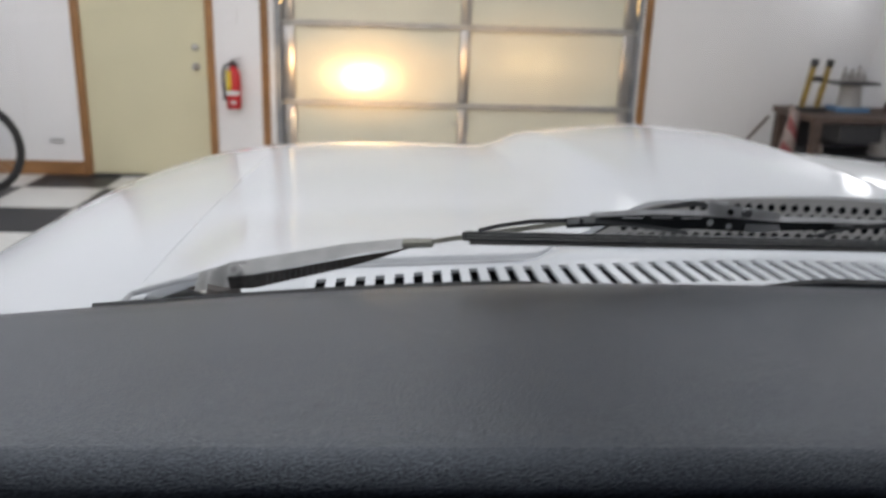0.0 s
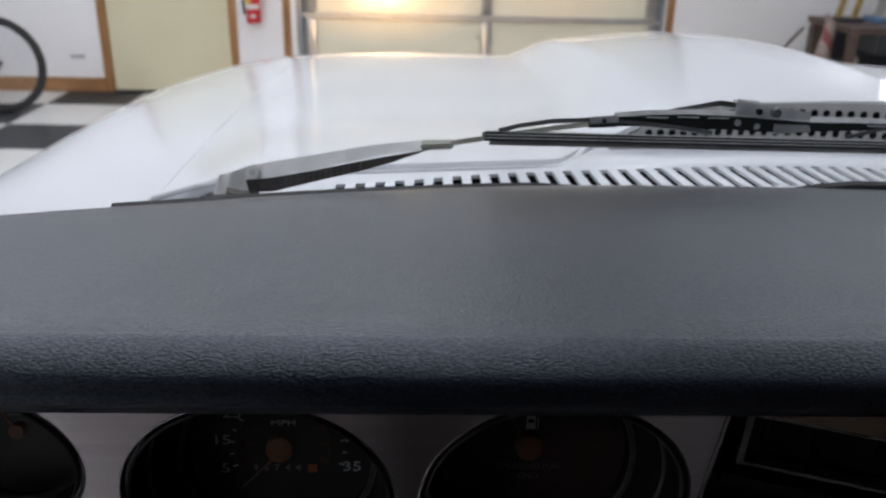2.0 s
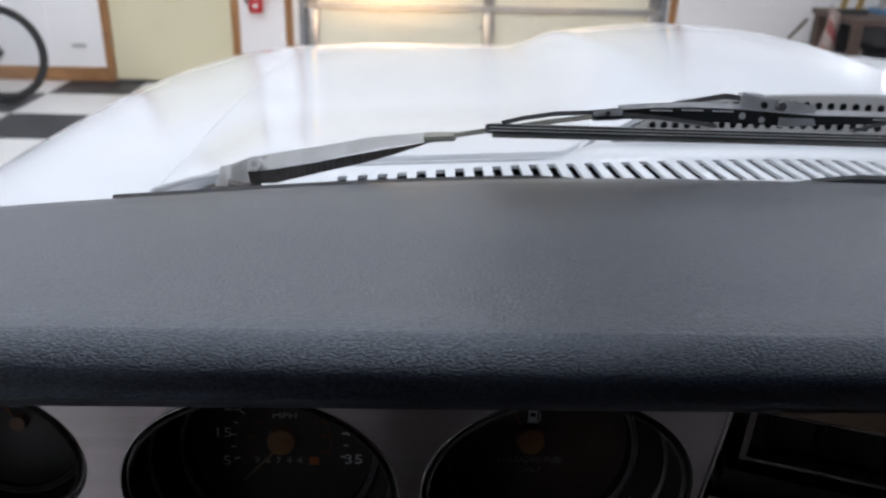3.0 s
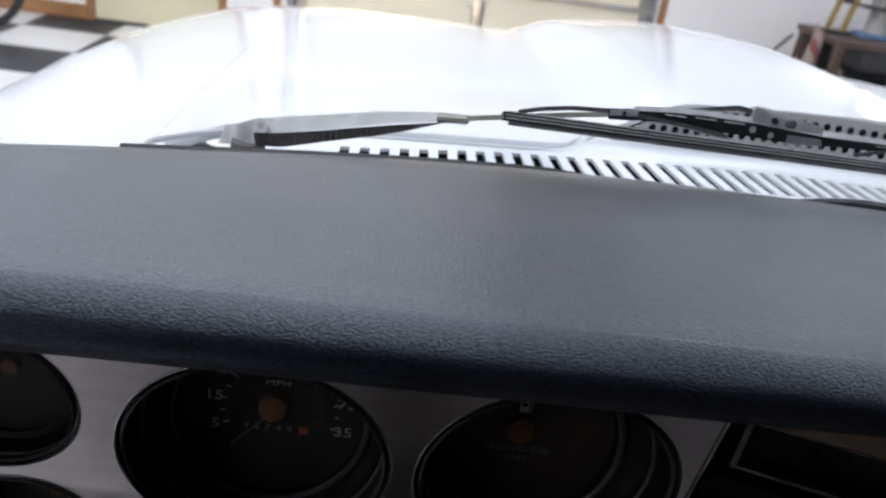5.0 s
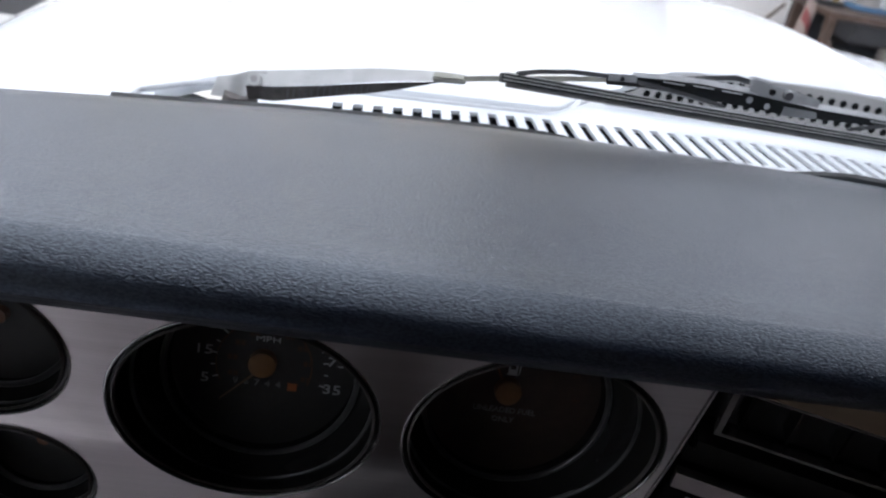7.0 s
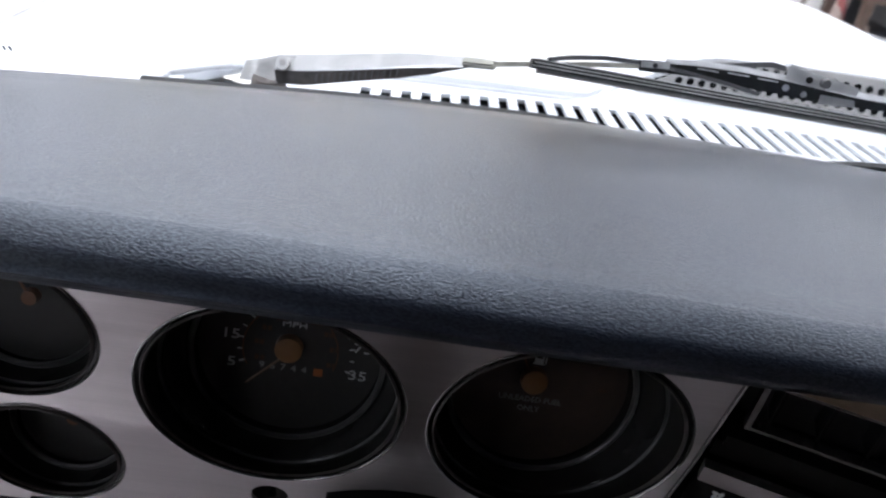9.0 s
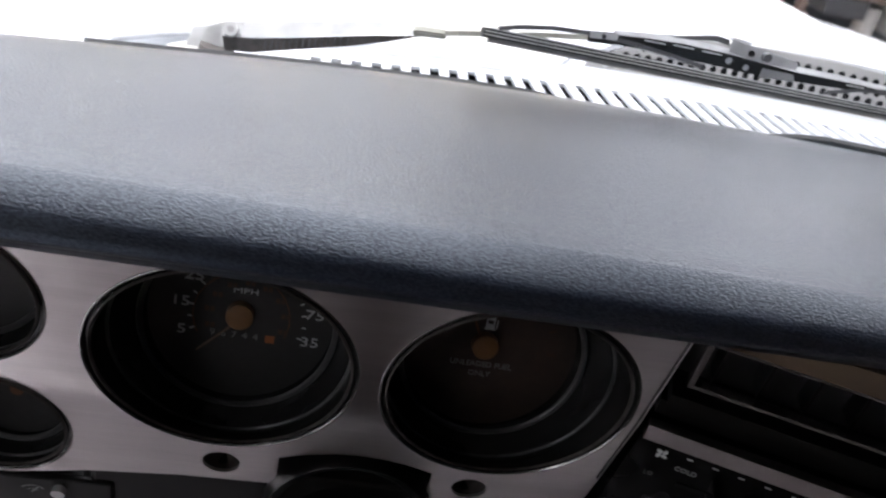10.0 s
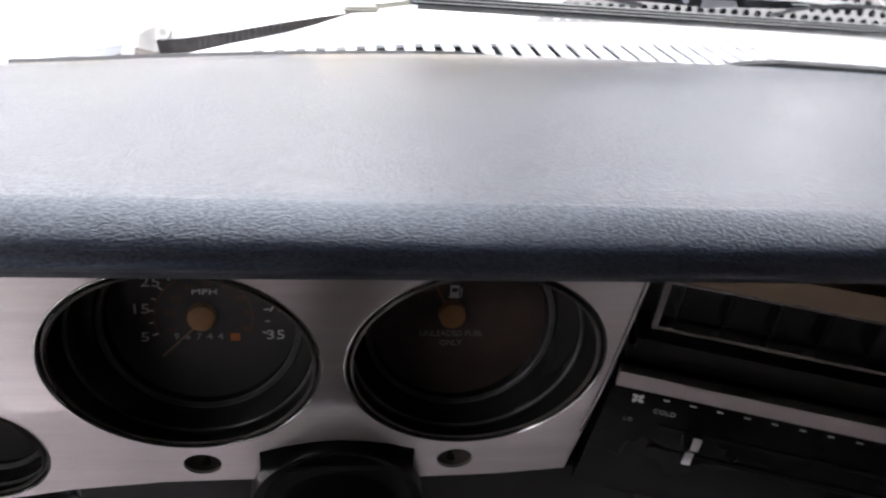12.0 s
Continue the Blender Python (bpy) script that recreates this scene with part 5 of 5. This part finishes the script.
bm = bmesh.new()
for side in (-1, 1):
    grid = [[bm.verts.new(sack_point(u, v, side)) for v in steps(0.0, 1.0, 13)] for u in steps(0.0, 1.0, 9)]
    for a, b in zip(grid, grid[1:]):
        for k in range(12):
            bm.faces.new((a[k], b[k], b[k + 1], a[k + 1]))
bmesh.ops.remove_doubles(bm, verts=bm.verts[:], dist=0.004)
sack = tagged(part("paper_sack", bm, PAPER, None, "", True), "crumpled red and white paper sack leaning beside the workbench", "sack")
for v0, v1 in ((0.34, 0.46), (0.56, 0.66), (0.78, 0.90)):
    bm = sheet(steps(0.06, 0.94, 9), [v0, v1], lambda u, v: sack_point(u, v - 0.10 * u, -1) - Vector((0, 0.004, 0)), 0.001)
    part("red_band", bm, RED_PRINT, sack, "faded red printed band", True)
bm = rod(bmesh.new(), (BX - 0.50, BY + 0.10, 0.30), (BX - 0.20, BY + 0.05, 0.70), 0.012, sides=10)
rod(bm, (BX - 0.725, BY + 0.14, 0.0), (BX - 0.50, BY + 0.10, 0.30), 0.012, sides=10)
tagged(part("broom_handle", bm, BROWN_STEEL, None, "", True), "thin brown handle leaning against the workbench", "broom handle")
tagged(part("paint_can", lathe([(0.0, 0.0), (0.085, 0.0), (0.085, 0.19), (0.08, 0.195), (0.0, 0.19)], Matrix.Translation((BX + 0.62, BY - 0.12, 0.452)), 28), GREY_PAINT, None, "", True), "grey paint can on the shelf board of the workbench", "can")
tagged(part("tool_box", box(BX + 0.66, BX + 0.96, BY - 0.18, BY + 0.02, 0.747, 0.83, 0.01), BROWN_STEEL), "brown steel tool box on the workbench", "tool box")
tagged(part("jar", lathe([(0.0, 0.0), (0.035, 0.0), (0.035, 0.07), (0.03, 0.08), (0.0, 0.08)], Matrix.Translation((BX + 0.10, BY - 0.18, 0.452)), 20), BEIGE, None, "", True), "small pale jar in the workbench", "jar")
tagged(part("jar_shelf", box(BX + 0.02, BX + 0.90, BY - 0.22, BY + 0.2, 0.42, 0.45), DARK_STEEL, None), "dark shelf board in the workbench", "shelf")

# ceiling light panels added out of view, spaced for reflections on pad and hood
def added_panel(x, y):
    lamp = thing("added_ceiling_light", "large unseen light panel added on the ceiling to light the room", "ceiling light", "ceiling lights", at=(x, y, TOP))
    dx, dy = 0.575, 0.95
    part("housing", box(-dx, dx, -dy, dy, -0.05, -0.001, 0.004), WALL_PAINT, lamp, "white lamp housing")
    part("diffuser", box(-dx + 0.01, dx - 0.01, -dy + 0.01, dy - 0.01, -0.075, -0.0505, 0.01), PANEL_GLOW, lamp, "glowing diffuser")


for x in (-3.56, -2.39, -1.22, -0.05, 1.78):
    for y in (-3.4, 0.2, 2.55, 4.75):
        added_panel(x, y)

# lamp on the side wall above the workbench
wall_lamp = thing("wall_light", "slim white wall light above the workbench, lit", "wall light", at=(EAST, 6.36, 2.05))
part("housing", box(-0.055, -0.001, -0.20, 0.20, -0.36, 0.36, 0.006), GREY_PAINT, wall_lamp, "grey lamp housing")
part("diffuser", box(-0.075, -0.0555, -0.185, 0.185, -0.345, 0.345, 0.006), WALL_GLOW, wall_lamp, "glowing diffuser")

# checkerboard tiles
TILE = 0.615
tile_data = {}
for kind, mat in ((0, TILE_WHITE), (1, TILE_BLACK)):
    b2 = box(-TILE / 2 + 0.0015, TILE / 2 - 0.0015, -TILE / 2 + 0.0015, TILE / 2 - 0.0015, -0.010, 0.0, 0.0015)
    me = bpy.data.meshes.new("tile")
    b2.to_mesh(me)
    b2.free()
    me.materials.append(mat)
    tile_data[kind] = me
X_ORIGIN, Y_ORIGIN = -2.238 - TILE, 5.649
for i in range(-3, 12):
    for j in range(-17, 2):
        x, y = X_ORIGIN + (i + 0.5) * TILE, Y_ORIGIN + (j + 0.5) * TILE
        if x < WEST - 0.3 or x > EAST + 0.3:
            continue
        t = new("tile", tile_data[(i + j) % 2])
        t.location = (x, y, 0)
        t.parent = floor
